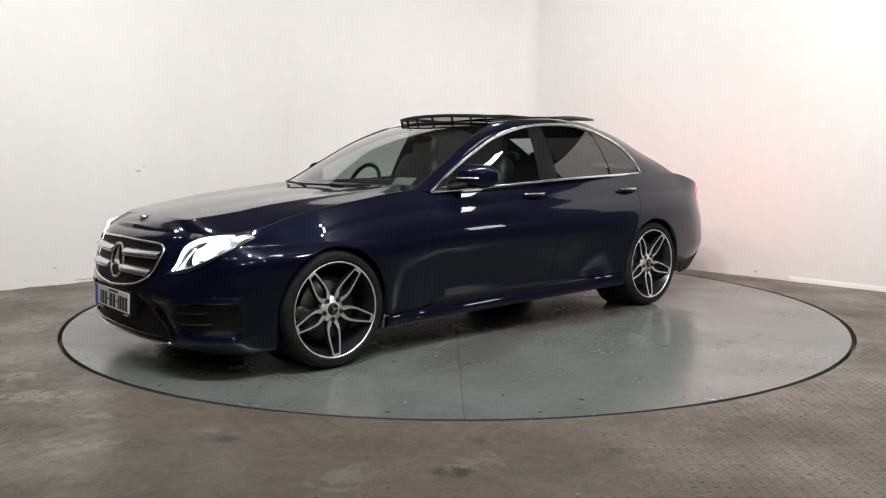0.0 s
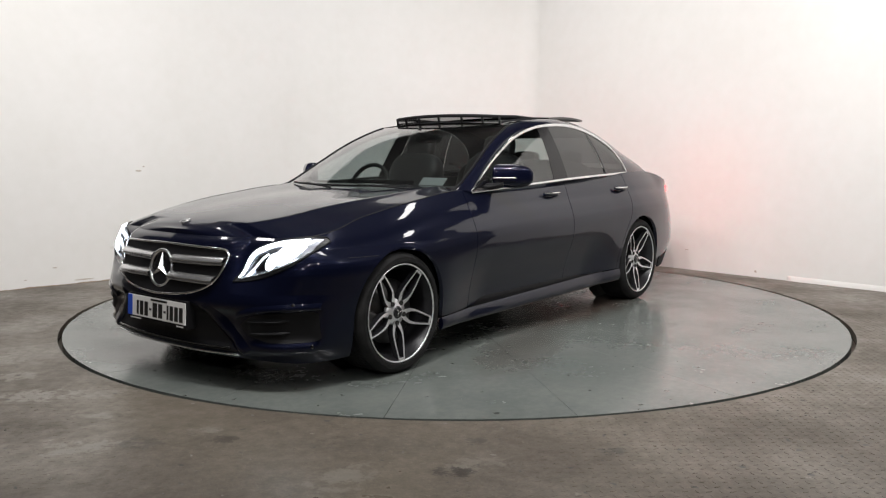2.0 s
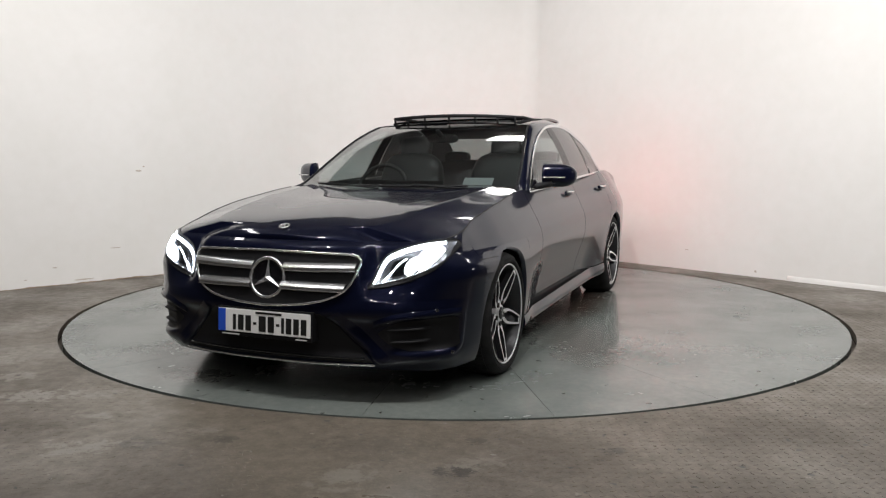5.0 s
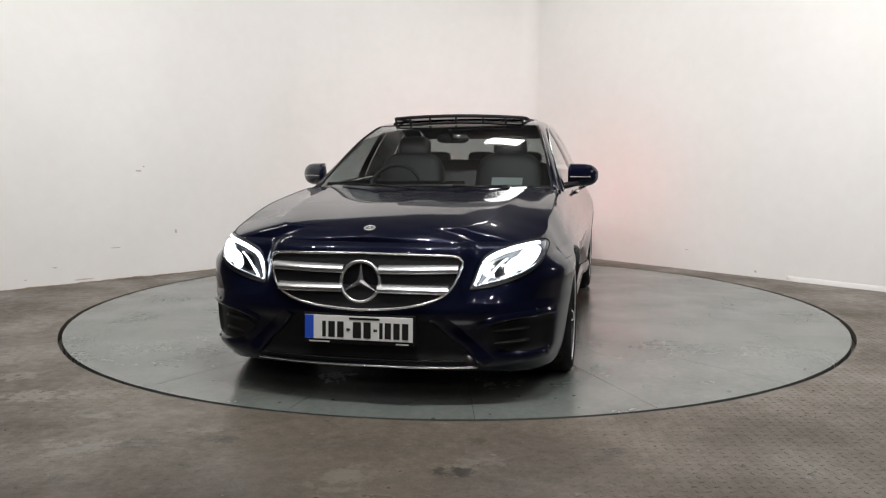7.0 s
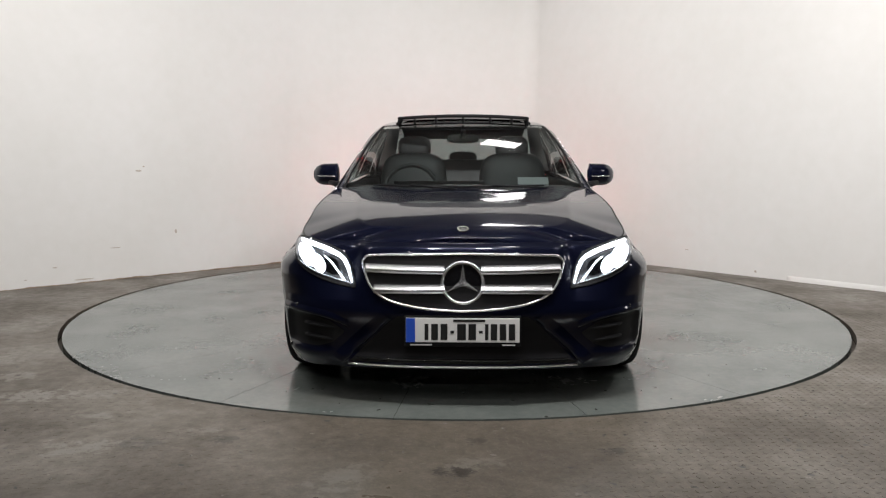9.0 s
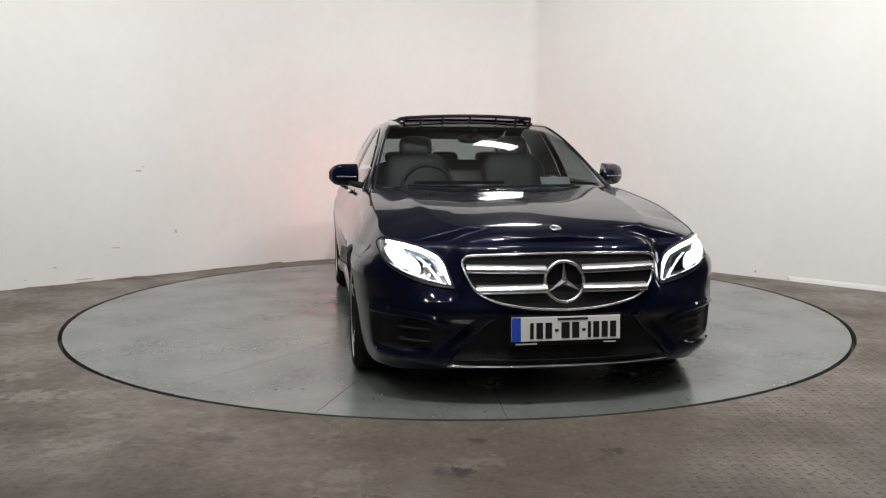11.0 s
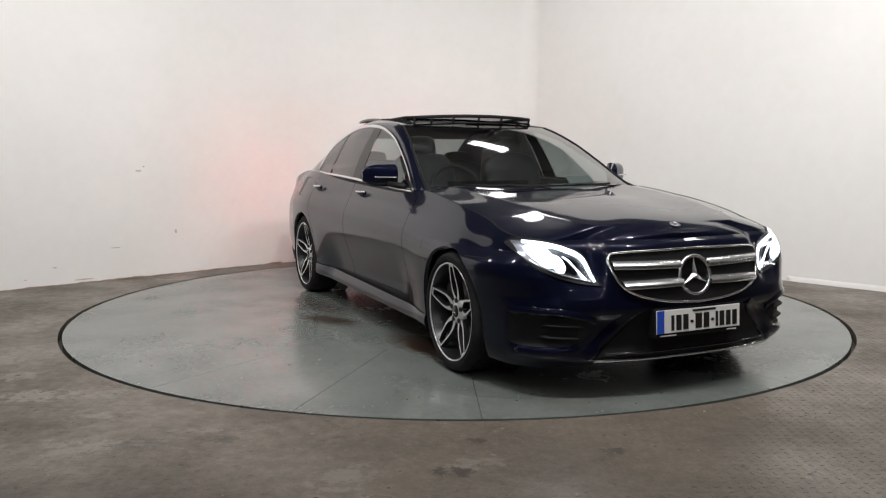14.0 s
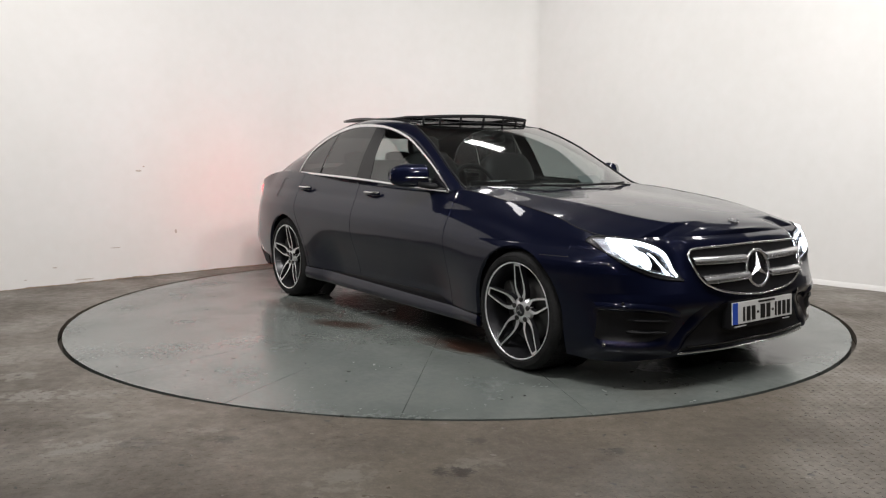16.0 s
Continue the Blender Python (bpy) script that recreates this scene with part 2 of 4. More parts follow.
def sheet(name, P, mat, parent, label="", thick=0.0, mirror=False, flip=False):
    """A smooth sheet from an array of points; mirror adds its twin across the car's middle; thick folds its rim inwards."""
    P = np.asarray(P, float)
    N = P[..., 3:] if P.shape[2] == 6 else None
    P = P[..., :3]
    m, n = P.shape[:2]
    nn = np.cross(np.gradient(P, axis=0), np.gradient(P, axis=1))
    flip = float((nn * (P - np.array((-0.3, 0.0, 0.6)))).sum()) < 0
    V, F = list(P.reshape(-1, 3)), grid_faces(m, n, 0, flip)
    if thick:
        nn /= np.maximum(np.linalg.norm(nn, axis=2, keepdims=True), 1e-9)
        if flip:
            nn = -nn
        B = P - (nn if N is None else N) * thick
        ring = [(i, 0) for i in range(m)] + [(m - 1, j) for j in range(1, n)] + [(i, n - 1) for i in range(m - 2, -1, -1)] + [(0, j) for j in range(n - 2, 0, -1)]
        b0 = len(V)
        V += [P[i, j] for i, j in ring]
        b1 = len(V)
        V += [B[i, j] for i, j in ring]
        k = len(ring)
        for a in range(k):
            q = (b0 + a, b0 + (a + 1) % k, b1 + (a + 1) % k, b1 + a)
            F.append(q if flip else q[::-1])
    if N is not None:
        NV = list(N.reshape(-1, 3)) + ([N[i, j] for i, j in ring] * 2 if thick else [])
    if mirror:
        b = len(V)
        V += [v * np.array((1, -1, 1)) for v in V]
        F += [tuple(b + i for i in f[::-1]) for f in F]
        if N is not None:
            NV += [v * np.array((1, -1, 1)) for v in NV]
    ob = mesh_object(name, V, F, mat, parent, label)
    if N is not None:
        ob.data.normals_split_custom_set_from_vertices([tuple(v) for v in NV])
    return ob


def both(name, P, mat, parent, label="", thick=0.0, flip=False):
    """Two separate sheets, one on each side of the car."""
    a = sheet(name, P, mat, parent, label, thick, False, flip)
    Q = np.array(P, float)
    Q[..., 1] *= -1
    if Q.shape[2] == 6:
        Q[..., 4] *= -1
    b = sheet(name, Q, mat, parent, label, thick, False, not flip)
    return a, b


def spl(xs, ys, x):
    """Smooth curve through the knots, with no overshoot."""
    xs, ys, x = np.array(xs, float), np.array(ys, float), np.asarray(x, float)
    if xs[0] > xs[-1]:
        xs, ys = xs[::-1], ys[::-1]
    h, d = np.diff(xs), np.diff(ys) / np.diff(xs)
    g = np.zeros_like(ys)
    for i in range(1, len(xs) - 1):
        if d[i - 1] * d[i] > 0:
            w1, w2 = 2 * h[i] + h[i - 1], h[i] + 2 * h[i - 1]
            g[i] = (w1 + w2) / (w1 / d[i - 1] + w2 / d[i])
    g[0], g[-1] = d[0], d[-1]
    x = np.clip(x, xs[0], xs[-1])
    i = np.clip(np.searchsorted(xs, x) - 1, 0, len(xs) - 2)
    t = (x - xs[i]) / h[i]
    return (2 * t**3 - 3 * t**2 + 1) * ys[i] + (t**3 - 2 * t**2 + t) * h[i] * g[i] + (3 * t**2 - 2 * t**3) * ys[i + 1] + (t**3 - t**2) * h[i] * g[i + 1]


def through_knots(K, n):
    """n points along a smooth open curve through the knots K."""
    K = np.array(K, float)
    Q = np.vstack([2 * K[0] - K[1], K, 2 * K[-1] - K[-2]])
    out = []
    for i in range(1, len(Q) - 2):
        for t in np.linspace(0, 1, 16, endpoint=False):
            a, b, c, d = Q[i - 1], Q[i], Q[i + 1], Q[i + 2]
            out.append(0.5 * (2 * b + (c - a) * t + (2 * a - 5 * b + 4 * c - d) * t * t + (3 * b - a - 3 * c + d) * t**3))
    out = np.array(out + [K[-1]])
    s = np.r_[0, np.cumsum(np.linalg.norm(np.diff(out, axis=0), axis=1))]
    u = np.linspace(0, s[-1], n)
    return np.stack([np.interp(u, s, out[:, k]) for k in range(out.shape[1])], 1)


def tube(name, path, r, mat, parent, label="", closed=False, flat=1.0, sides=8):
    """A bar along a path; flat below 1 squashes it."""
    path = np.array(path, float)
    n = len(path)
    V, F = [], []
    for i in range(n):
        a, b = path[(i - 1) % n if closed else max(i - 1, 0)], path[(i + 1) % n if closed else min(i + 1, n - 1)]
        t = (b - a) / max(np.linalg.norm(b - a), 1e-9)
        up = np.array((0, 0, 1.0)) if abs(t[2]) < 0.95 else np.array((1.0, 0, 0))
        s = np.cross(t, up)
        s /= np.linalg.norm(s)
        u = np.cross(s, t)
        for k in range(sides):
            w = 2 * math.pi * k / sides
            V.append(path[i] + r * (math.cos(w) * s * flat + math.sin(w) * u))
    rows = n + 1 if closed else n
    for i in range(rows - 1):
        for k in range(sides):
            a, b = (i % n) * sides, ((i + 1) % n) * sides
            F.append((a + k, a + (k + 1) % sides, b + (k + 1) % sides, b + k))
    if not closed:
        F += [tuple(range(sides))[::-1], tuple((n - 1) * sides + k for k in range(sides))]
    return mesh_object(name, V, F, mat, parent, label)


def lathe(name, prof, mat, parent, label="", n=64, y0=0.0):
    """A body turned about the y axis; prof holds (radius, y)."""
    V = [(r * math.cos(2 * math.pi * k / n), y + y0, r * math.sin(2 * math.pi * k / n)) for r, y in prof for k in range(n)]
    return mesh_object(name, V, grid_faces(len(prof), n, 0, True, True), mat, parent, label)


def box(bm, sx, sy, sz, m, bevel=0.0):
    g = bmesh.ops.create_cube(bm, size=1.0, matrix=m @ Matrix.Diagonal((sx, sy, sz, 1)))
    if bevel:
        edges = list({e for v in g["verts"] for e in v.link_edges})
        bmesh.ops.bevel(bm, geom=edges, offset=bevel, segments=2, affect="EDGES", profile=0.6)


def boxpart(name, sx, sy, sz, m, mat, parent, label="", bevel=0.004):
    bm = bmesh.new()
    box(bm, sx, sy, sz, m, bevel)
    return part(name, bm, mat, parent, label, False)


# ---- the hall ----
GROUND = -0.004
R_DISC = 2.795


def quad_wall(name, a, b, height, mat, inner=0.2):
    """An upright wall from a to b, with its thickness on the outer side."""
    a, b = Vector((*a, 0)), Vector((*b, 0))
    d = (b - a).normalized()
    out = Vector((-d.y, d.x, 0)) * inner
    V = [a, b, b + out, a + out]
    V = [v + Vector((0, 0, z)) for z in (-0.1, height) for v in V]
    F = [(0, 1, 5, 4), (1, 2, 6, 5), (2, 3, 7, 6), (3, 0, 4, 7), (4, 5, 6, 7), (3, 2, 1, 0)]
    ob = mesh_object(name, V, F, mat, smooth=False)
    return tagged(ob, kind="structure", category="wall")


CORNER_L, CORNER_R = (-1.60, 2.83), (0.90, 3.72)
FAR_L, FAR_R = (-4.75, -0.145), (4.35, 0.03)
tagged(quad_wall("wall_west", FAR_L, CORNER_L, BOOTH, WALL), "scuffed white painted wall beside the turntable")
tagged(quad_wall("wall_north", CORNER_L, CORNER_R, BOOTH, WALL), "white painted wall behind the turntable")
tagged(quad_wall("wall_east", CORNER_R, FAR_R, BOOTH, WALL), "white painted wall with a low plaster ledge")
# unseen dark walls and ceiling, added to close the hall and darken reflections
tagged(quad_wall("wall_south", (7.6, -11), (-7.6, -11), CEILING, DARKWALL), "unseen dark wall closing the hall behind the stand")
tagged(quad_wall("wall_south_west", (-7.6, -11), (-7.6, 5.6), CEILING, DARKWALL), "unseen dark side wall closing the hall")
tagged(quad_wall("wall_north_west", (-7.6, -0.2), (-4.8, -0.2), BOOTH, DARKWALL), "unseen dark wall added beside the booth")
tagged(quad_wall("wall_north_east", (4.4, -0.03), (7.6, -0.03), BOOTH, DARKWALL), "unseen dark wall added beside the booth")
tagged(quad_wall("wall_south_east", (7.6, 5.6), (7.6, -11), CEILING, DARKWALL), "unseen dark side wall closing the hall")
tagged(quad_wall("wall_far_north", (-7.6, 5.6), (7.6, 5.6), CEILING, DARKWALL), "unseen dark wall closing the hall beyond the booth")
bm = bmesh.new()
box(bm, 15.8, 17.4, 0.2, pose(0, -2.8, CEILING + 0.1))
tagged(part("ceiling", bm, CEIL, None, "unseen dark ceiling closing the hall", False), kind="structure", category="ceiling")



def corner_cove(a, corner, b, reach, height):
    """A rounded plaster corner, tangent to both walls."""
    c, a, b = Vector(corner), Vector(a), Vector(b)
    p, q = c + (a - c).normalized() * reach, c + (b - c).normalized() * reach
    inward = (-c).normalized() * 0.003
    V = []
    for k in range(11):
        w = k / 10
        m = p * (1 - w) ** 2 + c * 2 * w * (1 - w) + q * w * w + inward
        V += [(m.x, m.y, -0.05), (m.x, m.y, height)]
    F = [(2 * k, 2 * k + 2, 2 * k + 3, 2 * k + 1) for k in range(10)]
    tagged(mesh_object("corner_cove", V, F, WALL, None, "rounded white plaster corner between booth walls"), kind="structure", category="wall")


corner_cove(FAR_L, CORNER_L, CORNER_R, 0.30, BOOTH)
corner_cove(CORNER_L, CORNER_R, FAR_R, 0.16, BOOTH)

# floor with a round pit for the turntable
N = 180
ring = [(math.cos(2 * math.pi * k / N), math.sin(2 * math.pi * k / N)) for k in range(N)]
V = []
for r, z in ((0.001, -0.09), (R_DISC + 0.050, -0.09), (R_DISC + 0.034, GROUND), (3.6, GROUND), (6, GROUND), (14, GROUND)):
    for c, s in ring:
        worn = 0.008 * noise.noise((4 * c, 4 * s, 0.7)) + 0.004 * noise.noise((17 * c, 17 * s, 2.1)) if abs(r - R_DISC - 0.034) < 0.001 else 0.0
        V.append(((r + worn) * c, (r + worn) * s + 0.029, z))
tagged(mesh_object("floor", V, grid_faces(6, N, 0, True, True), FLOOR, None, "worn brown painted steel tread floor", False), kind="structure", category="floor")
V = [((R_DISC + 0.048) * c, (R_DISC + 0.048) * s + 0.029, z) for z in (-0.088, GROUND - 0.002) for c, s in ring]
mesh_object("pit_wall", V, grid_faces(2, N, 0, True, True), GAP, bpy.data.objects["floor"], "dark steel wall of the pit", False)

# raised lugs of the tread floor, where the paint has worn thin
rng = random.Random(4)
V, F = [], []
for i in range(-90, 90):
    for j in range(0, 92):
        x, y = -0.2 + i * 0.042, -4.1 + j * 0.042
        if math.hypot(x, y - 0.02) < R_DISC + 0.06:
            continue
        worn = 1.0 if x > 0.25 + 0.25 * math.sin(y * 3) - (0.5 if y < -3.3 else 0) else 0.55
        wear = noise.noise((x * 1.7, y * 1.7, 0.3))
        if worn < 1 and wear > 0.05:
            continue
        a = (0 if (i + j) % 2 else math.pi / 2) + math.radians(20)
        c, s, b = math.cos(a), math.sin(a), len(V)
        h = 0.0017 * rng.uniform(0.5, 1.0) * worn
        for l, w, z in ((0.015, 0.0055, GROUND - 0.001), (0.011, 0.002, GROUND + h)):
            for p, q in ((-l, 0), (0, -w), (l, 0), (0, w)):
                V.append((x + p * c - q * s, y + p * s + q * c, z))
        F += [(b, b + 1, b + 5, b + 4), (b + 1, b + 2, b + 6, b + 5), (b + 2, b + 3, b + 7, b + 6), (b + 3, b, b + 4, b + 7), (b + 4, b + 5, b + 6, b + 7)]
tagged(mesh_object("tread_lugs", V, F, FLOOR, None, "small raised lugs of the steel tread floor", False), category="floor tread", kind="stuff")

# chips and crumbs lying on the floor
V, F = [], []
for k in range(170):
    x, y = rng.uniform(-2.6, 2.6), rng.uniform(-4.2, -2.2)
    if k > 120:
        x, y = rng.gauss(1.5, 0.25), rng.gauss(-2.55, 0.12)
    if math.hypot(x, y) < R_DISC + 0.05:
        continue
    r, a = rng.uniform(0.003, 0.009), rng.uniform(0, 6.28)
    b = len(V)
    for q in range(5):
        w = a + q * 1.256
        V.append((x + r * rng.uniform(0.6, 1.3) * math.cos(w), y + r * rng.uniform(0.6, 1.3) * math.sin(w), GROUND))
    V.append((x, y, GROUND + r * 0.6))
    F += [(b + q, b + (q + 1) % 5, b + 5) for q in range(5)]
tagged(mesh_object("grit", V, F, mottle(material("grit_stone", rough=0.8), (0.03, 0.03, 0.03), (0.3, 0.28, 0.26), 4, 20), None, "scattered grit and paint chips on the floor", False), category="grit", kind="stuff")


def flake(name, x, y, r, seed, mat, label, sx=1.6):
    """A thin ragged patch lying on the floor."""
    g = random.Random(seed)
    n = 40
    ph = [g.uniform(0, 6.28) for _ in range(6)]
    prof = [r * (0.8 + sum(0.3 / (h + 1) * math.sin((h + 1) * q * 6.283 / n + ph[h]) for h in range(6)) + g.uniform(-0.08, 0.08)) for q in range(n)]
    V = [(x + sx * p * math.cos(q * 6.283 / n), y + p * math.sin(q * 6.283 / n), GROUND + 0.0006) for q, p in enumerate(prof)]
    V += [(x + sx * p * 0.9 * math.cos(q * 6.283 / n), y + 0.9 * p * math.sin(q * 6.283 / n), GROUND + 0.0016) for q, p in enumerate(prof)]
    F = [(q, (q + 1) % n, n + (q + 1) % n, n + q) for q in range(n)] + [tuple(range(n, 2 * n))]
    return tagged(mesh_object(name, V, F, mat, None, label, False), category="stain", kind="stuff")


PALE = mottle(material("pale_worn_paint", rough=0.4), (0.17, 0.155, 0.138), (0.25, 0.23, 0.21), 6, 30)
for k, (x, y) in enumerate(((-1.24, -2.56), (-0.04, -2.835), (0.15, -3.21), (0.62, -2.76))):
    flake("chip", x, y, 0.009, k + 71, PALE, "white paint chip on the floor")

# plaster ledge and scuffs at the foot of the east wall
d = (Vector(FAR_R) - Vector(CORNER_R)).normalized()
nrm = Vector((d.y, -d.x)) if Vector((d.y, -d.x)).dot(Vector((0, 0)) - Vector(CORNER_R)) > 0 else Vector((-d.y, d.x))
t0 = (Vector((3.1, 1.31)) - Vector(CORNER_R)).dot(d)
bm = bmesh.new()
n = 24
rows = []
for k in range(n + 1):
    p = Vector(CORNER_R) + d * (t0 + 1.7 * k / n)
    rows.append([bm.verts.new((p.x + nrm.x * o, p.y + nrm.y * o, z)) for o, z in ((0.0, 0.042), (0.004 + 0.002 * math.sin(k * 2.1), 0.036), (0.010 + 0.003 * math.sin(k * 1.3), 0.015), (0.012, GROUND - 0.01))])
for a, b in zip(rows, rows[1:]):
    for q in range(3):
        bm.faces.new((a[q], b[q], b[q + 1], a[q + 1]))
bm.faces.new(rows[0])
tagged(part("trim", bm, WALL, None, "rough white plaster ledge at the wall foot"), kind="structure", category="trim")

# small brown scuffs low on the walls
for wall, along, z, lx, lz in ((0, 3.35, 0.05, 0.03, 0.010), (0, 3.0, 0.07, 0.012, 0.004), (0, 2.2, 0.30, 0.05, 0.004), (0, 1.6, 0.42, 0.012, 0.02), (0, 2.75, 0.16, 0.02, 0.006), (0, 1.95, 1.02, 0.03, 0.008), (0, 1.9, 1.06, 0.012, 0.006), (1, 2.95, 0.05, 0.012, 0.012), (1, 2.2, 0.2, 0.02, 0.004), (0, 3.6, 0.03, 0.06, 0.008), (0, 2.5, 0.03, 0.09, 0.006)):
    c0, c1 = (CORNER_L, FAR_L) if wall == 0 else (CORNER_R, FAR_R)
    d = (Vector(c1) - Vector(c0)).normalized()
    inward = Vector((-d.y, d.x)) if Vector((-d.y, d.x)).dot(-Vector(c0)) > 0 else Vector((d.y, -d.x))
    p = Vector(c0) + d * along + inward * 0.0012
    ang = math.degrees(math.atan2(d.y, d.x))
    bm = bmesh.new()
    bmesh.ops.create_uvsphere(bm, u_segments=12, v_segments=6, radius=1.0, matrix=pose(p.x, p.y, z, 0, 0, ang) @ Matrix.Diagonal((lx, 0.0016, lz, 1)))
    tagged(part("scuff", bm, SCUFF, None, "small brown scuff on the wall paint"), category="scuff", kind="stuff")

# brown grime creeping up the foot of the west wall
d = (Vector(FAR_L) - Vector(CORNER_L)).normalized()
inward = Vector((-d.y, d.x)) if Vector((-d.y, d.x)).dot(-Vector(CORNER_L)) > 0 else Vector((d.y, -d.x))
V = []
for k in range(161):
    p = Vector(CORNER_L) + d * (0.4 + 3.6 * k / 160) + inward * 0.0035
    top = 0.010 + 0.010 * noise.noise((k * 0.11, 1.3, 0.0)) + 0.006 * noise.noise((k * 0.45, 4.1, 0.0))
    V += [(p.x, p.y, GROUND), (p.x, p.y, GROUND + max(0.002, top))]
F = [(2 * k, 2 * k + 2, 2 * k + 3, 2 * k + 1) for k in range(160)]
GRIME = mottle(material("brown_grime", rough=0.85), (0.20, 0.14, 0.09), (0.42, 0.34, 0.26), 6, 40)
tagged(mesh_object("wall_grime", V, F, GRIME, None, "brown grime line along the wall foot", False), category="stain", kind="stuff")

# ---- turntable: a hub and twenty wedge plates with open joints ----
turntable = tagged(new("turntable"), "round grey-green painted vehicle turntable of wedge plates", "turntable")


def plate_mesh(r0, r1, a0, a1, gap=0.0013, steps=10):
    """A wedge plate with its edges folded down."""
    V, F = [], []
    outline = []
    for r, sg in ((r1, 1), (r0, -1)):
        g = math.asin(min(0.5, gap / r))
        for k in range(steps + 1):
            w = k / steps if sg > 0 else 1 - k / steps
            a = (a0 + g) * (1 - w) + (a1 - g) * w
            outline.append((r * math.cos(a), r * math.sin(a)))
    n = len(outline)
    V = [(x, y, 0.0) for x, y in outline] + [(x, y, -0.012) for x, y in outline]
    F = [tuple(range(n))] + [(k, n + k, n + (k + 1) % n, (k + 1) % n) for k in range(n)]
    return V, F


R_IN = 0.62
for k in range(20):
    a0, a1 = math.radians(13 + 18 * k), math.radians(31 + 18 * k)
    V, F = plate_mesh(R_IN + 0.002, R_DISC - 0.008, a0, a1)
    mesh_object("plate", V, F, DISC, turntable, "", False)
mesh_object("hub_plate", [((R_IN - 0.002) * c, (R_IN - 0.002) * s, 0.0) for c, s in ring], [tuple(range(N))], DISC, turntable, "", False)
mesh_object("skirt", [((R_DISC - 0.007) * c, (R_DISC - 0.007) * s, z) for z in (-0.005, -0.085) for c, s in ring], grid_faces(2, N, 0, False, True), DISC, turntable, "", False)
mesh_object("drum", [(r * c, r * s, z) for r, z in ((0.001, -0.008), (R_DISC - 0.012, -0.008), (R_DISC - 0.010, -0.085)) for c, s in ring], grid_faces(3, N, 0, True, True), GAP, turntable, "dark steel drum under the plates", False)


# ---- the car ----
car = tagged(new("car"), "dark blue four-door saloon with open panoramic roof and lit headlights", "car")
WX, WZ = 1.47, 0.327
ARCH = 0.357

PLAN = through_knots([(2.345, 0), (2.335, 0.25), (2.30, 0.45), (2.245, 0.63), (2.16, 0.775), (2.02, 0.888), (1.85, 0.942), (1.68, 0.962), (1.47, 0.974), (1.2, 0.96), (0.85, 0.947), (0.3, 0.942), (-0.4, 0.945), (-1.0, 0.955),
                      (-1.5, 0.965), (-1.9, 0.94), (-2.2, 0.885), (-2.42, 0.775), (-2.545, 0.56), (-2.60, 0.28), (-2.61, 0.0)], 240)
PT = np.gradient(PLAN, axis=0)
PN = np.stack([-PT[:, 1], PT[:, 0]], 1)
PN /= np.linalg.norm(PN, axis=1, keepdims=True)
PN *= np.sign((PN * PLAN).sum(1, keepdims=True))
PN[0], PN[-1] = (1, 0), (-1, 0)
IDX = np.arange(len(PLAN))


# depth of the side intakes: 1 as built, 0 for the surface that bridges them
CARVED = [1.0]


def inset(x, z):
    """How far the skin lies inside the plan at height z, for side, nose and tail."""
    x, z = np.broadcast_arrays(np.asarray(x, float), np.asarray(z, float))
    lift = spl([-2.6, -1.5, -0.6, 0.2, 0.8, 1.2, 1.47, 1.8, 2.4], [0.03, 0.03, 0.01, 0.0, -0.02, -0.06, -0.11, -0.15, -0.15], x)
    zz = z - lift * np.clip((z - 0.55) / 0.15, 0, 1)
    side = spl([0.12, 0.17, 0.22, 0.28, 0.36, 0.5, 0.61, 0.67, 0.72, 0.77, 0.81, 0.86, 0.90, 0.943, 1.0, 1.05, 1.1], [0.085, 0.058, 0.042, 0.031, 0.022, 0.009, 0.003, 0.004, 0.011, 0.030, 0.050, 0.08, 0.10, 0.125, 0.163, 0.21, 0.27], zz)
    # the doors tuck in below their middle, between the wheel arches
    tuck = spl([0.12, 0.20, 0.27, 0.33, 0.38, 0.44, 0.51, 0.57, 0.62, 0.67], [0.026, 0.050, 0.060, 0.060, 0.054, 0.043, 0.025, 0.010, 0.002, 0.0], z)
    k = np.clip((1.09 - np.abs(x)) / 0.5, 0, 1)
    side = side + tuck * k * k * (3 - 2 * k)
    nose = spl([0.12, 0.16, 0.20, 0.26, 0.34, 0.44, 0.50, 0.60, 0.70, 0.735, 0.757, 0.78, 0.80, 0.86], [0.12, 0.07, 0.04, 0.022, 0.014, 0.012, 0.025, 0.055, 0.085, 0.105, 0.135, 0.17, 0.21, 0.32], z)
    tail = spl([0.2, 0.3, 0.45, 0.6, 0.8, 0.95, 1.0, 1.1], [0.14, 0.06, 0.0, 0.01, 0.05, 0.065, 0.09, 0.16], z)
    f = np.clip((x - 1.85) / 0.38, 0, 1)
    f = f * f * (3 - 2 * f)
    b = np.clip((-1.95 - x) / 0.5, 0, 1)
    b = b * b * (3 - 2 * b)
    carve = CARVED[0] * 0.024 * np.exp(-(((x - 2.135) / 0.105) ** 6)) * np.exp(-(((z - 0.332) / 0.078) ** 8))
    carve = carve + 0.03 * np.clip((x - 2.25) / 0.035, 0, 1) * np.exp(-(((z - 0.315) / 0.09) ** 6))
    # the lamps lie back beside the grille and full at the corners
    socket = spl([1.85, 2.0, 2.10, 2.18, 2.235, 2.272, 2.296, 2.35], [0.0, -0.010, -0.020, -0.008, 0.024, 0.042, 0.0, 0.0], x) * np.clip((z - 0.49) / 0.10, 0, 1)
    return side * (1 - f) * (1 - b) + nose * f + tail * b + carve + socket - 0.015 * np.exp(-(((x - 2.13) / 0.12) ** 4)) * np.exp(-(((z - 0.218) / 0.030) ** 2))


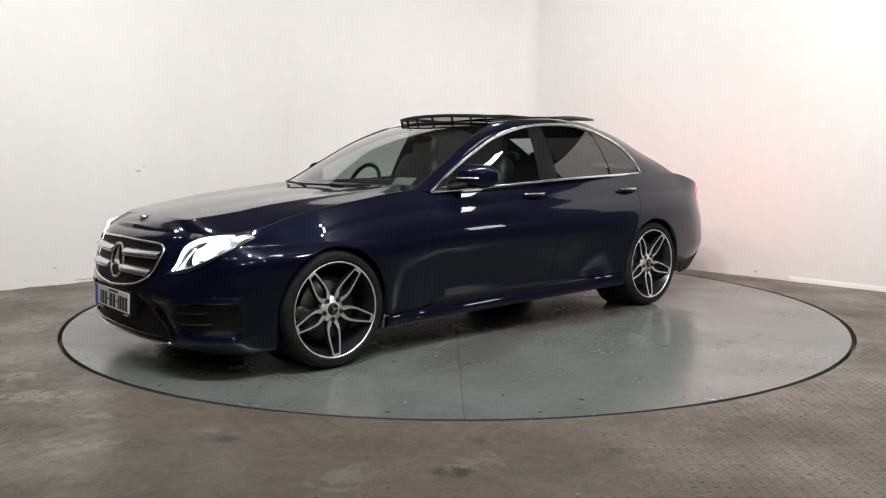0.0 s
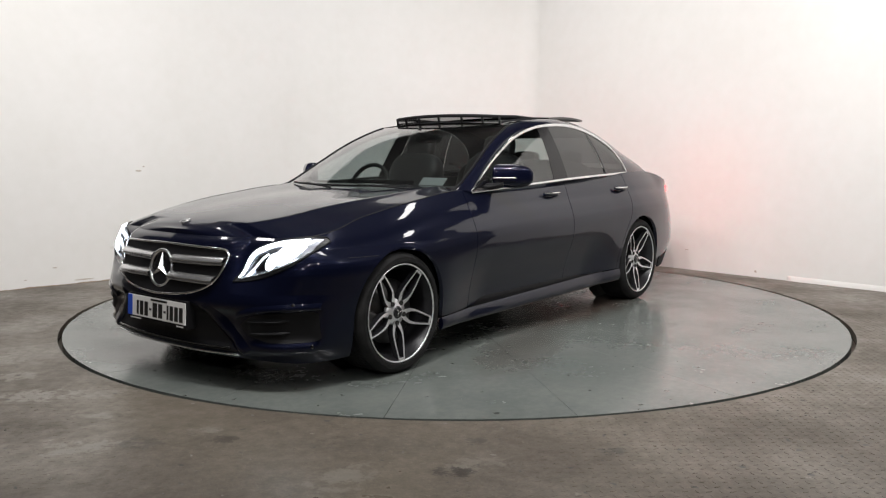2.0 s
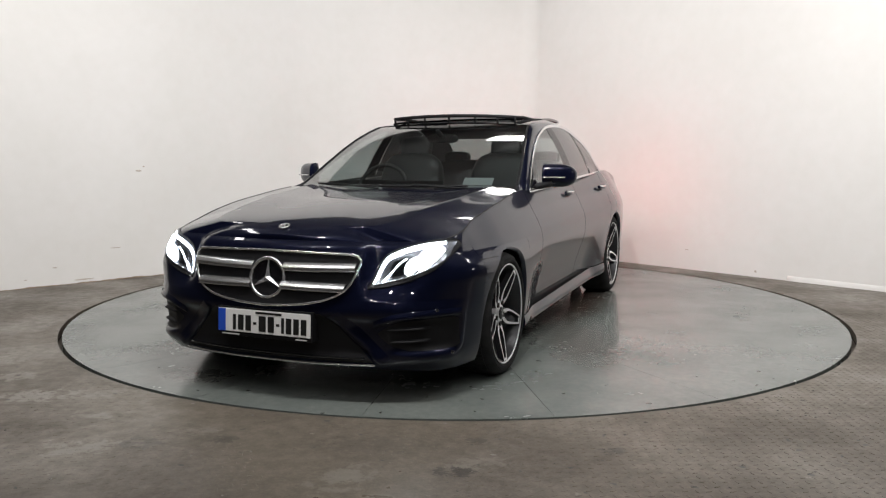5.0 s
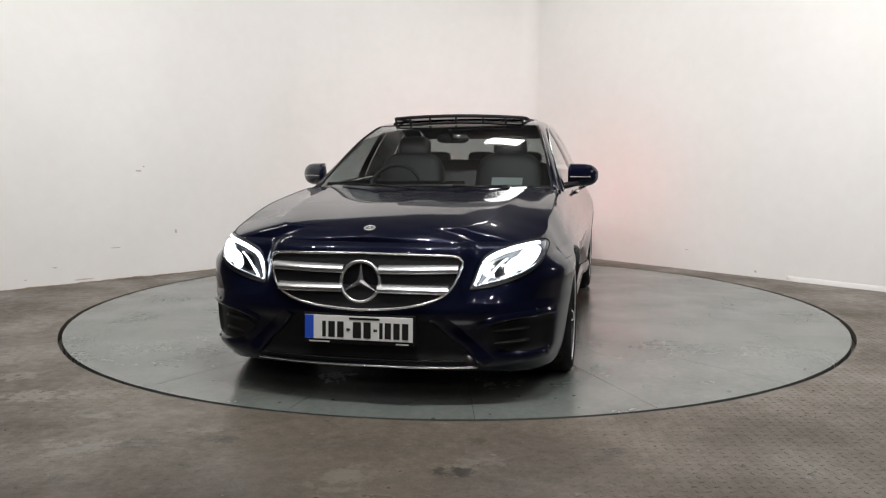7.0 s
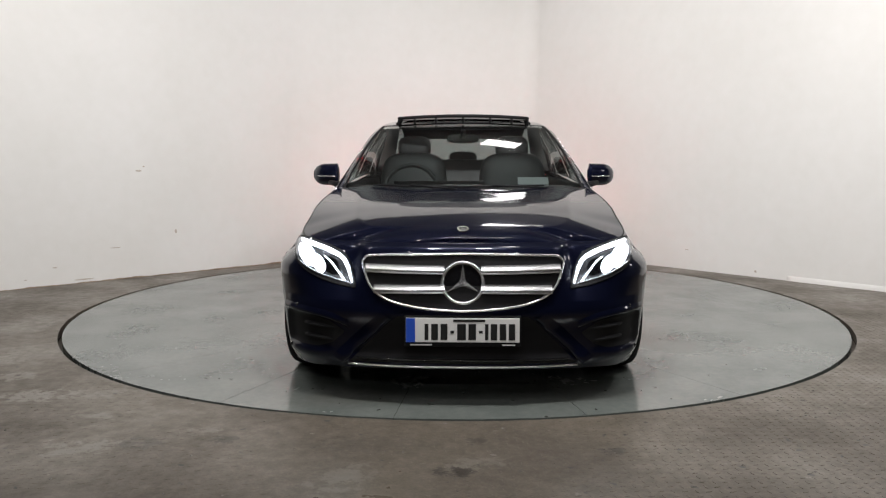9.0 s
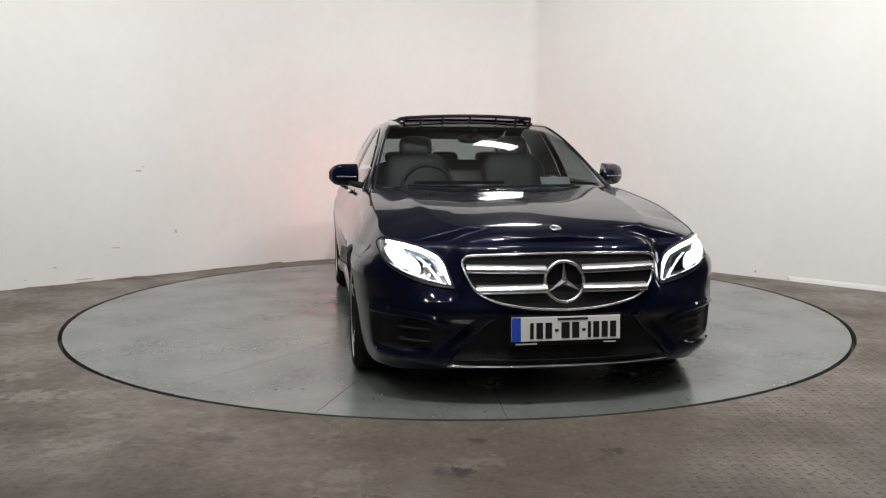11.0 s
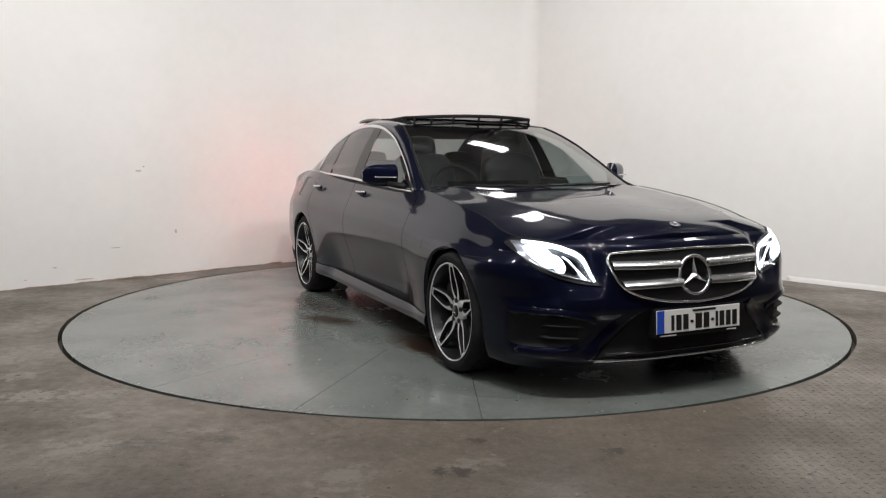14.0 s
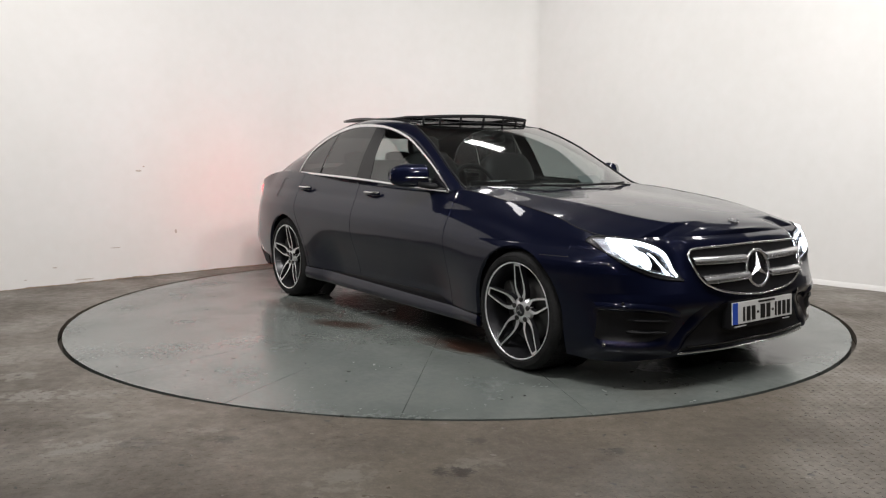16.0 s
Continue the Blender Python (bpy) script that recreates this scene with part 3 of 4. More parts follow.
def skin(s, z, off=0.0):
    """A point of the skin: s runs along the plan from nose (0) to tail (1)."""
    s, z = np.broadcast_arrays(np.asarray(s, float), np.asarray(z, float))
    u = np.clip(s, 0, 1) * 239
    x, y = np.interp(u, IDX, PLAN[:, 0]), np.interp(u, IDX, PLAN[:, 1])
    nx, ny = np.interp(u, IDX, PN[:, 0]), np.interp(u, IDX, PN[:, 1])
    d = inset(x, z) - off
    return np.stack([x - nx * d, y - ny * d, z], -1)


def skin6(s, z, off=0.0):
    """A point of the skin with its outward normal."""
    s, z = np.broadcast_arrays(np.asarray(s, float), np.asarray(z, float))
    h = 0.004
    du = skin(np.clip(s + h, 0, 1), z, off) - skin(np.clip(s - h, 0, 1), z, off)
    dv = skin(s, z + h, off) - skin(s, z - h, off)
    q = np.cross(du, dv)
    q /= np.maximum(np.linalg.norm(q, axis=-1, keepdims=True), 1e-9)
    p = skin(s, z, off)
    sign = np.sign(((p - np.array((-0.2, 0, 0.5))) * q * np.array((1, 1, 0.2))).sum(-1, keepdims=True))
    return np.concatenate([p, q * sign], -1)


def x_of_s(s):
    return np.interp(np.asarray(s, float) * 239, IDX, PLAN[:, 0])


def s_of_x(x):
    return np.interp(-np.asarray(x, float), -PLAN[:, 0], IDX / 239)


def front(y, z, off=0.0):
    """The point of the nose at side distance y and height z."""
    y, z = np.broadcast_arrays(np.asarray(y, float), np.asarray(z, float))
    top = int(np.argmax(PLAN[:120, 1]))
    g = np.array(y)
    for _ in range(12):
        s = np.interp(g, PLAN[:top, 1], IDX[:top] / 239)
        g = np.clip(g + 0.7 * (y - skin(s, z, off)[..., 1]), 0, PLAN[top - 1, 1])
    return skin(np.interp(g, PLAN[:top, 1], IDX[:top] / 239), z, off)


def shoulder(x):
    """Height of the edge between the side and the bonnet, belt or boot lid."""
    return spl([-2.61, -2.5, -2.4, -2.3, -2.2, -2.05, -1.8, -1.48, -0.5, 0.3, 0.68, 0.80, 0.96, 1.2, 1.44, 1.66, 1.83, 2.0, 2.2, 2.35], [0.875, 0.895, 0.92, 0.95, 0.98, 1.012, 1.033, 1.028, 0.993, 0.96, 0.945, 0.957, 0.945, 0.915, 0.882, 0.845, 0.80, 0.77, 0.757, 0.757], x)


def crown(x):
    """Height of the bonnet and boot lid on the car's middle line."""
    return spl([-2.61, -2.5, -2.3, -1.9, -1.4, 0.6, 0.85, 1.07, 1.29, 1.5, 1.7, 1.9, 2.05, 2.149, 2.20, 2.35], [0.90, 0.96, 1.02, 1.06, 1.08, 0.985, 0.975, 0.957, 0.938, 0.92, 0.898, 0.870, 0.842, 0.812, 0.785, 0.757], x)


def sill(x):
    return spl([-2.6, -1.9, -1.1, 1.1, 1.84, 2.1, 2.25, 2.35], [0.30, 0.235, 0.19, 0.17, 0.15, 0.14, 0.16, 0.175], x)


def under(x):
    """Lower edge of the side, with the wheel arches."""
    x = np.asarray(x, float)
    z = sill(x)
    for c in (WX, -WX):
        k = np.clip(ARCH**2 - (x - c) ** 2, 0, None)
        z = np.where(abs(x - c) <= ARCH, np.maximum(z, WZ + np.sqrt(k)), z)
    return z


def side_panel(xa, xb, low, high, nu=40, nv=30, off=0.0):
    """A panel between two upright edges xa(z), xb(z), from low(x) to high(x)."""
    P = np.zeros((nu, nv, 6))
    for a, u in enumerate(np.linspace(0, 1, nu)):
        z = np.linspace(0.2, 0.95, nv)
        for _ in range(6):
            x = xa(z) * (1 - u) + xb(z) * u
            lo, hi = float(low(x[0])), float(high(x[-1]))
            z = lo + (hi - lo) * np.linspace(0, 1, nv)
        P[a] = skin6(s_of_x(x), z, off)
    return P


flat = lambda v: (lambda z: np.full_like(np.asarray(z, float), v))
SILLTOP = lambda x: spl([-1.2, 1.2], [0.295, 0.25], x)
GAPW = 0.0028
rear_edge = lambda z: spl([0.25, 0.40, 0.55, 0.70, 0.82, 0.95, 1.04], [-1.06, -1.085, -1.16, -1.26, -1.31, -1.335, -1.345], z)
front_edge = lambda z: spl([0.2, 0.5, 0.95], [0.805, 0.80, 0.765], z)
mid_edge = lambda z: spl([0.2, 0.7, 1.0], [-0.36, -0.375, -0.45], z)
shift = lambda f, d: (lambda z: f(z) + d)

body = new("body")
body.parent = car


def cosx(a, b, n):
    return a + (b - a) * (1 - np.cos(np.linspace(0, math.pi, n))) / 2


def with_under(xs):
    return [(x, under(x)) for x in xs]


e = ARCH - 1e-4
wing = [(WX + e + 0.001, sill(WX + ARCH))] + with_under(cosx(WX + e, WX - e, 130)) + [(WX - e - 0.006, SILLTOP(WX - ARCH))]
tailpart = [(x, SILLTOP(x)) for x in np.linspace(WX - ARCH - 0.03, 0.84, 7)]
P = [skin6(s_of_x(x), np.linspace(float(lo), float(shoulder(x)), 110)) for x, lo in wing + tailpart]
zz = np.linspace(float(SILLTOP(0.8)), float(shoulder(0.77)), 110)
P.append(skin6(s_of_x(front_edge(zz) + GAPW), zz))
both("front_wing", np.array(P), PAINT, body, thick=0.025)
both("front_door", side_panel(shift(front_edge, -GAPW), shift(mid_edge, GAPW), SILLTOP, shoulder), PAINT, body, thick=0.02)
both("rear_door", side_panel(shift(mid_edge, -GAPW), shift(rear_edge, GAPW), SILLTOP, shoulder), PAINT, body, thick=0.02)
# quarter: from the rear door's edge over the arch to the tail
ang = np.linspace(0, math.pi, 90)
edge = [(float(rear_edge(SILLTOP(-1.07))) - GAPW, float(SILLTOP(-1.07))), (-WX + ARCH, float(SILLTOP(-1.1)))]
edge += [(-WX + ARCH, z) for z in np.linspace(float(SILLTOP(-1.1)) + 0.01, WZ, 5)[:-1] if z < WZ] + [(-WX + ARCH * math.cos(a), WZ + ARCH * math.sin(a)) for a in ang]
P = []
for k, (xb, zb) in enumerate(edge):
    u, v = k / (len(edge) - 1), np.linspace(0, 1, 70)
    x_top = (float(rear_edge(1.03)) - GAPW) * (1 - u) + (-WX - ARCH) * u
    z = zb + (float(shoulder(x_top)) - zb) * v
    run = lambda q: (rear_edge(q) - GAPW) * (1 - u) + (-WX - ARCH) * u
    P.append(skin6(s_of_x(run(z) + (xb - float(run(np.array(zb)))) * (1 - v)), z))
both("rear_quarter", np.array(P), PAINT, body, thick=0.025)
sill_skin = side_panel(flat(WX - ARCH), flat(-WX + ARCH), sill, lambda x: SILLTOP(x) - 2 * GAPW, 30, 16, 0.004)[..., :3]
sill_skin[..., 1] = np.maximum(sill_skin[..., 1], 0.885)
sill_skin[..., 1] += 0.020 * np.sin(math.pi * np.linspace(0, 1, 16) ** 0.62) ** 0.8
both("sill", sill_skin, PAINT, body, thick=0.03)
# nose and tail
ss = np.linspace(0, float(s_of_x(WX + ARCH)), 70)
nose = np.array([skin6(s, np.linspace(float(sill(x_of_s(s))), float(shoulder(x_of_s(s))), 60)) for s in ss])
sheet("front_bumper", nose, PAINT, body, mirror=True, thick=0.02)
ss = np.linspace(float(s_of_x(-WX - ARCH)), 1, 50)
tail = np.array([skin6(s, np.linspace(float(sill(x_of_s(s))), float(shoulder(x_of_s(s))), 40)) for s in ss])
sheet("rear_bumper", tail, PAINT, body, mirror=True, thick=0.02)
ss = np.linspace(float(s_of_x(-WX - ARCH)) + 0.01, 1, 40)
low = np.array([skin(s, np.linspace(float(sill(x_of_s(s))) - 0.02, float(sill(x_of_s(s))) + 0.065, 8), 0.006) for s in ss])
sheet("rear_valance", low, BLACK, body, "black plastic rear valance", mirror=True, thick=0.01)


def deck(ss, n=36, power=3.0, edge=1.0, ridge=0.0):
    """The upper skin from the shoulder to the middle line."""
    rows = []
    for s in ss:
        x = float(x_of_s(s))
        q = skin(s, float(shoulder(x)))
        w = np.linspace(edge, 0, n)
        z = q[2] + (crown(q[0]) - q[2]) * (1 - w**power)
        fade = np.clip((q[1] - 0.42) / 0.25, 0, 1)
        crest = 0.80 - 0.16 * np.clip((q[0] - 0.8) / 1.3, 0, 1)
        d = w - crest
        z = z + ridge * fade * np.exp(-np.abs(d) / np.where(d > 0, 0.07, 0.16)) - ridge * 0.45 * fade * np.exp(-(((w - 0.36) / 0.2) ** 2))
        rows.append(np.stack([np.full(n, q[0]), q[1] * w, z], 1))
    return np.array(rows)


sheet("bonnet", deck(np.linspace(0.0, float(s_of_x(0.72)), 80), n=64, edge=0.995, ridge=0.010), PAINT, body, mirror=True)
sheet("boot_lid", deck(np.linspace(float(s_of_x(-1.5)), 1, 50), power=2.4), PAINT, body, mirror=True)

# shut lines round the bonnet and beside the headlamps
for sgn in (1, -1):
    M = np.array((1, sgn, 1))
    line = np.array([skin(s_of_x(x), float(shoulder(x)), 0.0004) for x in np.linspace(0.84, 2.06, 40)]) * M
    tube("bonnet_shut_line", line, 0.0026, GAP, body, sides=5)
    line = np.array([skin(s_of_x(x), 0.655 + 0.02 * (x - 1.66), 0.0002) for x in np.linspace(1.66, 1.85, 10)]) * M
    tube("bumper_shut_line", line, 0.0018, GAP, body, sides=5)

# ---- greenhouse, from edge curves ----
BELT = through_knots([(0.70, 0.822, 0.943), (0.2, 0.832, 0.966), (-0.5, 0.832, 0.998), (-1.0, 0.815, 1.013), (-1.48, 0.785, 1.026)], 80)
DLO = through_knots([(0.70, 0.822, 0.943), (0.45, 0.757, 1.085), (0.20, 0.705, 1.207), (-0.02, 0.668, 1.297), (-0.35, 0.634, 1.370), (-0.73, 0.630, 1.389), (-1.02, 0.647, 1.351), (-1.28, 0.70, 1.250), (-1.42, 0.752, 1.128), (-1.48, 0.785, 1.026)], 80)
RAIL = through_knots([(0.80, 0.775, 0.955), (0.70, 0.762, 1.003), (0.495, 0.722, 1.12), (0.31, 0.680, 1.225), (0.145, 0.644, 1.302), (-0.03, 0.604, 1.366), (-0.2, 0.570, 1.402), (-0.5, 0.545, 1.429), (-0.8, 0.545, 1.434), (-1.13, 0.552, 1.397), (-1.42, 0.585, 1.314),
                      (-1.70, 0.63, 1.19), (-1.93, 0.675, 1.09), (-2.08, 0.705, 1.01)], 90)


def resample(C, n):
    s = np.r_[0, np.cumsum(np.linalg.norm(np.diff(C, axis=0), axis=1))]
    u = np.linspace(0, s[-1], n)
    return np.stack([np.interp(u, s, C[:, k]) for k in range(3)], 1)


def loft(A, B, n, bulge=0.0):
    w = np.linspace(0, 1, n)[None, :, None]
    return A[:, None] * (1 - w) + B[:, None] * w + np.array((0, 1, 0.6)) * (4 * w * (1 - w) * bulge)


def at_x(C, x):
    return np.stack([np.interp(-np.asarray(x, float), -C[:, 0], C[:, k]) for k in range(3)], -1)


# pillar and rail strip: front and top part follows the window, the rear part runs down to the quarter
ncut = int(np.argmin(abs(RAIL[:, 0] + 1.42)))
rail_a = resample(RAIL[:ncut + 1], 80)
both("roof_rail", loft(DLO, np.vstack([rail_a[:62], resample(RAIL[int(np.argmin(np.linalg.norm(RAIL - rail_a[61], axis=1))):], 19)[1:]]), 8, 0.008), PAINT, body, flip=True)
# screen corner filler beside the wing
both("scuttle_panel", loft(resample(RAIL[:8], 12), np.array([skin(s_of_x(x), float(shoulder(x))) for x in np.linspace(0.86, 0.66, 12)]), 6), PAINT, body)
SCREEN = resample(RAIL[:int(np.argmin(abs(RAIL[:, 0] + 0.10)))], 36) - np.array((0, 0.012, 0))
screen = np.zeros((36, 28, 3))
for i in range(36):
    t, q = i / 35, np.linspace(0, 1, 28)
    screen[i, :, 0] = SCREEN[i, 0] + (0.25 * (1 - t) + 0.11 * t + 0.08 * t * (1 - t)) * (1 - q**2.3)
    screen[i, :, 1] = SCREEN[i, 1] * q
    screen[i, :, 2] = SCREEN[i, 2] + (-0.015 * (1 - t) + 0.006 * t + 0.04 * t * (1 - t)) * (1 - q**2.3)
sheet("windscreen", screen, GLASS, body, "clear windscreen", mirror=True)
tube("screen_seal", np.vstack([screen[0, ::-1], screen[0, 1:] * np.array((1, -1, 1))]) + np.array((0.006, 0, -0.004)), 0.012, BLACK, body)
for sgn in (1, -1):
    tube("screen_seal", screen[:, -1] * np.array((1, sgn, 1)), 0.008, BLACK, body)
for ya, yb, row in ((0.50, -0.10, 2), (-0.06, -0.56, 2)):
    ys = np.linspace(ya, yb, 14)
    pts = [np.array([np.interp(abs(v), screen[row, :, 1], screen[row, :, k]) for k in (0, 2)]) for v in ys]
    tube("wiper_blade", [(p[0] + 0.012, v, p[1] + 0.010) for p, v in zip(pts, ys)], 0.007, BLACK, body, "black wiper blade", sides=6)
    tube("wiper_arm", [(pts[0][0] + 0.05, ya + 0.02, pts[0][1] - 0.004), (pts[7][0] + 0.024, ys[7], pts[7][1] + 0.016)], 0.006, BLACK, body, "black wiper arm", sides=6)
ia, ib = int(np.argmin(abs(RAIL[:, 0] + 1.16))), int(np.argmin(abs(RAIL[:, 0] + 2.0)))
back_c = resample(RAIL[ia:ib], 24)
back = np.zeros((24, 20, 3))
for i in range(24):
    q = np.linspace(0, 1, 20)
    back[i, :, 0] = back_c[i, 0] - 0.14 * (1 - q**2.2)
    back[i, :, 1] = back_c[i, 1] * q
    back[i, :, 2] = back_c[i, 2] + 0.02 * (1 - q**2)
sheet("rear_window", back, SIDEGLASS, body, "heated rear window", mirror=True)
ih = int(np.argmin(abs(RAIL[:, 0] + 0.08)))
roof_e = resample(RAIL[ih:ia + 1], 40)
V, F = [], []
ys = np.r_[np.linspace(-1, -0.84, 4), np.linspace(-0.8, 0.8, 17), np.linspace(0.84, 1, 4)]
for i in range(40):
    bow = np.interp(i / 39, [0, 0.2, 0.8, 1], [0.09, 0.02, -0.02, -0.13])
    for q in ys:
        V.append((roof_e[i, 0] + bow * (1 - abs(q) ** 2.3), roof_e[i, 1] * q, roof_e[i, 2] + 0.016 * (1 - abs(q) ** 2.2)))
for i in range(39):
    for j in range(len(ys) - 1):
        if 4 <= j <= 19 and 2 <= i <= 15:
            continue
        F.append((i * 25 + j, i * 25 + j + 1, (i + 1) * 25 + j + 1, (i + 1) * 25 + j))
mesh_object("roof", V, F, GLOSS, body, "gloss black glass roof")


def side_window(name, xb0, xt0, xb1, xt1, mat, off=0.0, n=20, label=""):
    w = np.linspace(0, 1, n)
    A, B = at_x(BELT, xb0 + (xb1 - xb0) * w), at_x(DLO, xt0 + (xt1 - xt0) * w)
    P = loft(A, B, 12, 0.012)
    P[..., 1] += off
    return both(name, P, mat, body, label, flip=True)


side_window("front_side_window", 0.70, 0.70, -0.265, -0.335, SIDEGLASS, n=30)
side_window("mirror_sail", 0.70, 0.70, 0.50, 0.50, GLOSS, 0.003, 6, "gloss black mirror corner")
side_window("door_pillar", -0.265, -0.335, -0.455, -0.485, PILLAR, 0.003, 8, "black pillar trim")
side_window("rear_side_window", -0.455, -0.485, -1.075, -1.005, TINT, label="dark privacy glass")
side_window("window_divider", -1.075, -1.005, -1.095, -1.022, BLACK, 0.004, 4)
side_window("quarter_window", -1.095, -1.022, -1.48, -1.48, TINT, label="dark privacy glass")
for C, r in ((DLO, 0.0125), (BELT, 0.0095)):
    for sgn in (1, -1):
        tube("chrome_trim", C * np.array((1, sgn, 1)) + np.array((0, sgn * 0.006, 0)), r, CHROME, body, "polished chrome window trim", flat=0.45)

# ---- grille, plate, intakes ----


def nose_patch(name, ys, zl, zu, off, mat, parent, label="", n=14, mirror=True, thick=0.0):
    """A patch of the nose between two height curves over y."""
    P = np.array([front(np.full(n, y), np.linspace(lo, hi, n), off) for y, lo, hi in zip(ys, zl, zu)])
    if mirror == "both":
        return both(name, P, mat, parent, label, thick)
    return sheet(name, P, mat, parent, label, thick, mirror)


grille = new("grille")
grille.parent = body
gy = np.linspace(0.0, 0.468, 30)
g_low = spl([0, 0.14, 0.28, 0.38, 0.43, 0.46, 0.468], [0.457, 0.465, 0.485, 0.52, 0.565, 0.635, 0.66], gy)
g_up = spl([0, 0.25, 0.43, 0.455, 0.468], [0.712, 0.708, 0.702, 0.695, 0.675], gy)
nose_patch("mesh_panel", gy, g_low, g_up, 0.004, BLACK, grille, "black grille backing")
half = np.vstack([front(gy, g_up, 0.014), front(gy[::-1], g_low[::-1], 0.014)])
loop = np.vstack([half, (half * np.array((1, -1, 1)))[::-1][1:-1]])
tube("grille_frame", loop, 0.0062, CHROME, grille, "chrome grille surround", closed=True)
for z0, yo, dz in ((0.638, 0.452, 0.006), (0.556, 0.412, -0.006)):
    for sgn in (1, -1):
        yy = np.linspace(0.085, yo, 16)
        prof = ((0.004, -0.020), (0.024, -0.019), (0.030, -0.014), (0.026, -0.009), (0.008, -0.0085), (0.008, -0.005), (0.034, -0.004), (0.034, 0.000), (0.017, 0.019), (0.004, 0.020))
        P = np.array([front(np.full(len(prof), y), z0 + dz * (y / yo) + np.array([q[1] for q in prof]), 0.0) + np.array([(q[0], 0, 0) for q in prof]) for y in yy])
        P[..., 1] *= sgn
        sheet("slat", P, SATIN, grille, "chrome grille slat", flip=sgn < 0)


def star_badge(name, centre, r, tilt, parent, ring_r, depth=0.006, backing=True):
    """A ring round a three-pointed figure, facing forward along x."""
    b = new(name)
    b.parent = parent
    b.matrix_local = Matrix.Translation(centre) @ Matrix.Rotation(math.radians(tilt), 4, "Y")
    ringp = [(0, r * math.cos(a), r * math.sin(a)) for a in np.linspace(0, 2 * math.pi, 49)[:-1]]
    tube("badge_ring", ringp, ring_r, SATIN, b, "chrome ring", closed=True)
    V, F = [(depth * 1.6, 0, 0)], []
    for k in range(3):
        a = math.pi / 2 + k * 2 * math.pi / 3
        i = len(V)
        V.append((0.002, 0.96 * r * math.cos(a), 0.96 * r * math.sin(a)))
        for da in (-1, 1):
            V.append((0.0, 0.17 * r * math.cos(a + da * math.pi / 3), 0.17 * r * math.sin(a + da * math.pi / 3)))
        F += [(0, i, i + 1), (0, i + 2, i)]
    mesh_object("badge_star", V, F, SATIN, b, "chrome three-pointed figure", False)
    if backing:
        mesh_object("badge_disc", [(-0.004, 0, 0)] + [(-0.006, r * math.cos(a), r * math.sin(a)) for a in np.linspace(0, 2 * math.pi, 41)[:-1]], [(0, 1 + k, 1 + (k + 1) % 40) for k in range(40)], GLOSS, b, "gloss black disc", False)
    return b


star_badge("grille_badge", (2.305, 0, 0.583), 0.094, -10, grille, 0.009, 0.012)
star_badge("bonnet_badge", (2.150, 0, 0.819), 0.024, -70, body, 0.004, 0.004)

iy = np.linspace(0, 0.53, 24)
nose_patch("lower_intake", iy, spl([0, 0.4, 0.53], [0.205, 0.203, 0.200], iy), spl([0, 0.29, 0.33, 0.42, 0.53], [0.432, 0.43, 0.405, 0.315, 0.205], iy), 0.003, BLACK, body, "black lower air intake")
ly = np.linspace(-0.54, 0.54, 41)
lip = front(abs(ly), np.full(41, 0.187), 0.010)
lip[:, 1] = np.where(ly < 0, -lip[:, 1], lip[:, 1])
tube("chrome_lip", lip, 0.006, CHROME, body, "chrome bumper lip")
lip2 = front(abs(ly * 0.92), np.full(41, 0.222), 0.012)
lip2[:, 1] = np.where(ly < 0, -lip2[:, 1], lip2[:, 1])
tube("intake_bar", lip2, 0.006, GLOSS, body)
sy = np.linspace(0.56, 0.872, 24)
s_lo = spl([0.56, 0.62, 0.70, 0.80, 0.86, 0.872], [0.335, 0.285, 0.258, 0.256, 0.262, 0.275], sy)
s_up = spl([0.56, 0.64, 0.80, 0.86, 0.872], [0.345, 0.392, 0.408, 0.410, 0.40], sy)
nose_patch("side_intake", sy, s_lo, s_up, 0.003, BLACK, body, "black side air intake", mirror="both")


def blade(name, ya, yb, z, droop, reach, mat, label=""):
    """A thin fin that bridges a side intake, from its floor out to the bumper's surface."""
    yy = np.linspace(ya, yb, 16)
    zz = z + droop * (yy - ya) / (yb - ya)
    inner = front(yy, zz, -0.004)
    CARVED[0] = 0.0
    outer = front(yy, zz, reach)
    CARVED[0] = 1.0
    taper = np.clip(np.minimum(np.arange(16), 15 - np.arange(16)) / 2.0, 0.15, 1)[:, None]
    outer = inner + (outer - inner) * taper
    dz = np.array((0, 0, 1.0))
    P = np.stack([inner + 0.013 * dz, outer + 0.003 * dz, outer - 0.003 * dz, inner - 0.012 * dz], 1)
    both(name, P, mat, body, label)


blade("intake_fin", 0.58, 0.775, 0.358, 0.006, 0.002, BLACK, "black plastic fin")
blade("intake_fin", 0.60, 0.775, 0.300, 0.004, 0.0, BLACK, "black plastic fin")
# brow over the side intake and the raised blade beside the lower intake
for sgn in (1, -1):
    M = np.array((1, sgn, 1))
    yy = np.linspace(0.54, 0.885, 20)
    zz = spl([0.54, 0.64, 0.80, 0.885], [0.372, 0.408, 0.424, 0.424], yy)
    CARVED[0] = 0.0
    rows = [front(yy, zz + dz, off) * M for dz, off in ((0.030, -0.001), (0.014, 0.006), (0.002, 0.010), (-0.006, 0.006), (-0.012, -0.045))]
    CARVED[0] = 1.0
    sheet("intake_brow", np.stack(rows, 1), PAINT, body)
    v = np.linspace(0, 1, 18)
    py, pz = 0.335 + 0.235 * v, 0.415 - 0.222 * v
    rows = [front(py + d, pz + 0.6 * d, off) * M for d, off in ((-0.012, -0.025), (-0.003, 0.010), (0.006, 0.014), (0.022, 0.010), (0.05, 0.0))]
    sheet("bumper_blade", np.stack(rows, 1), PAINT, body)
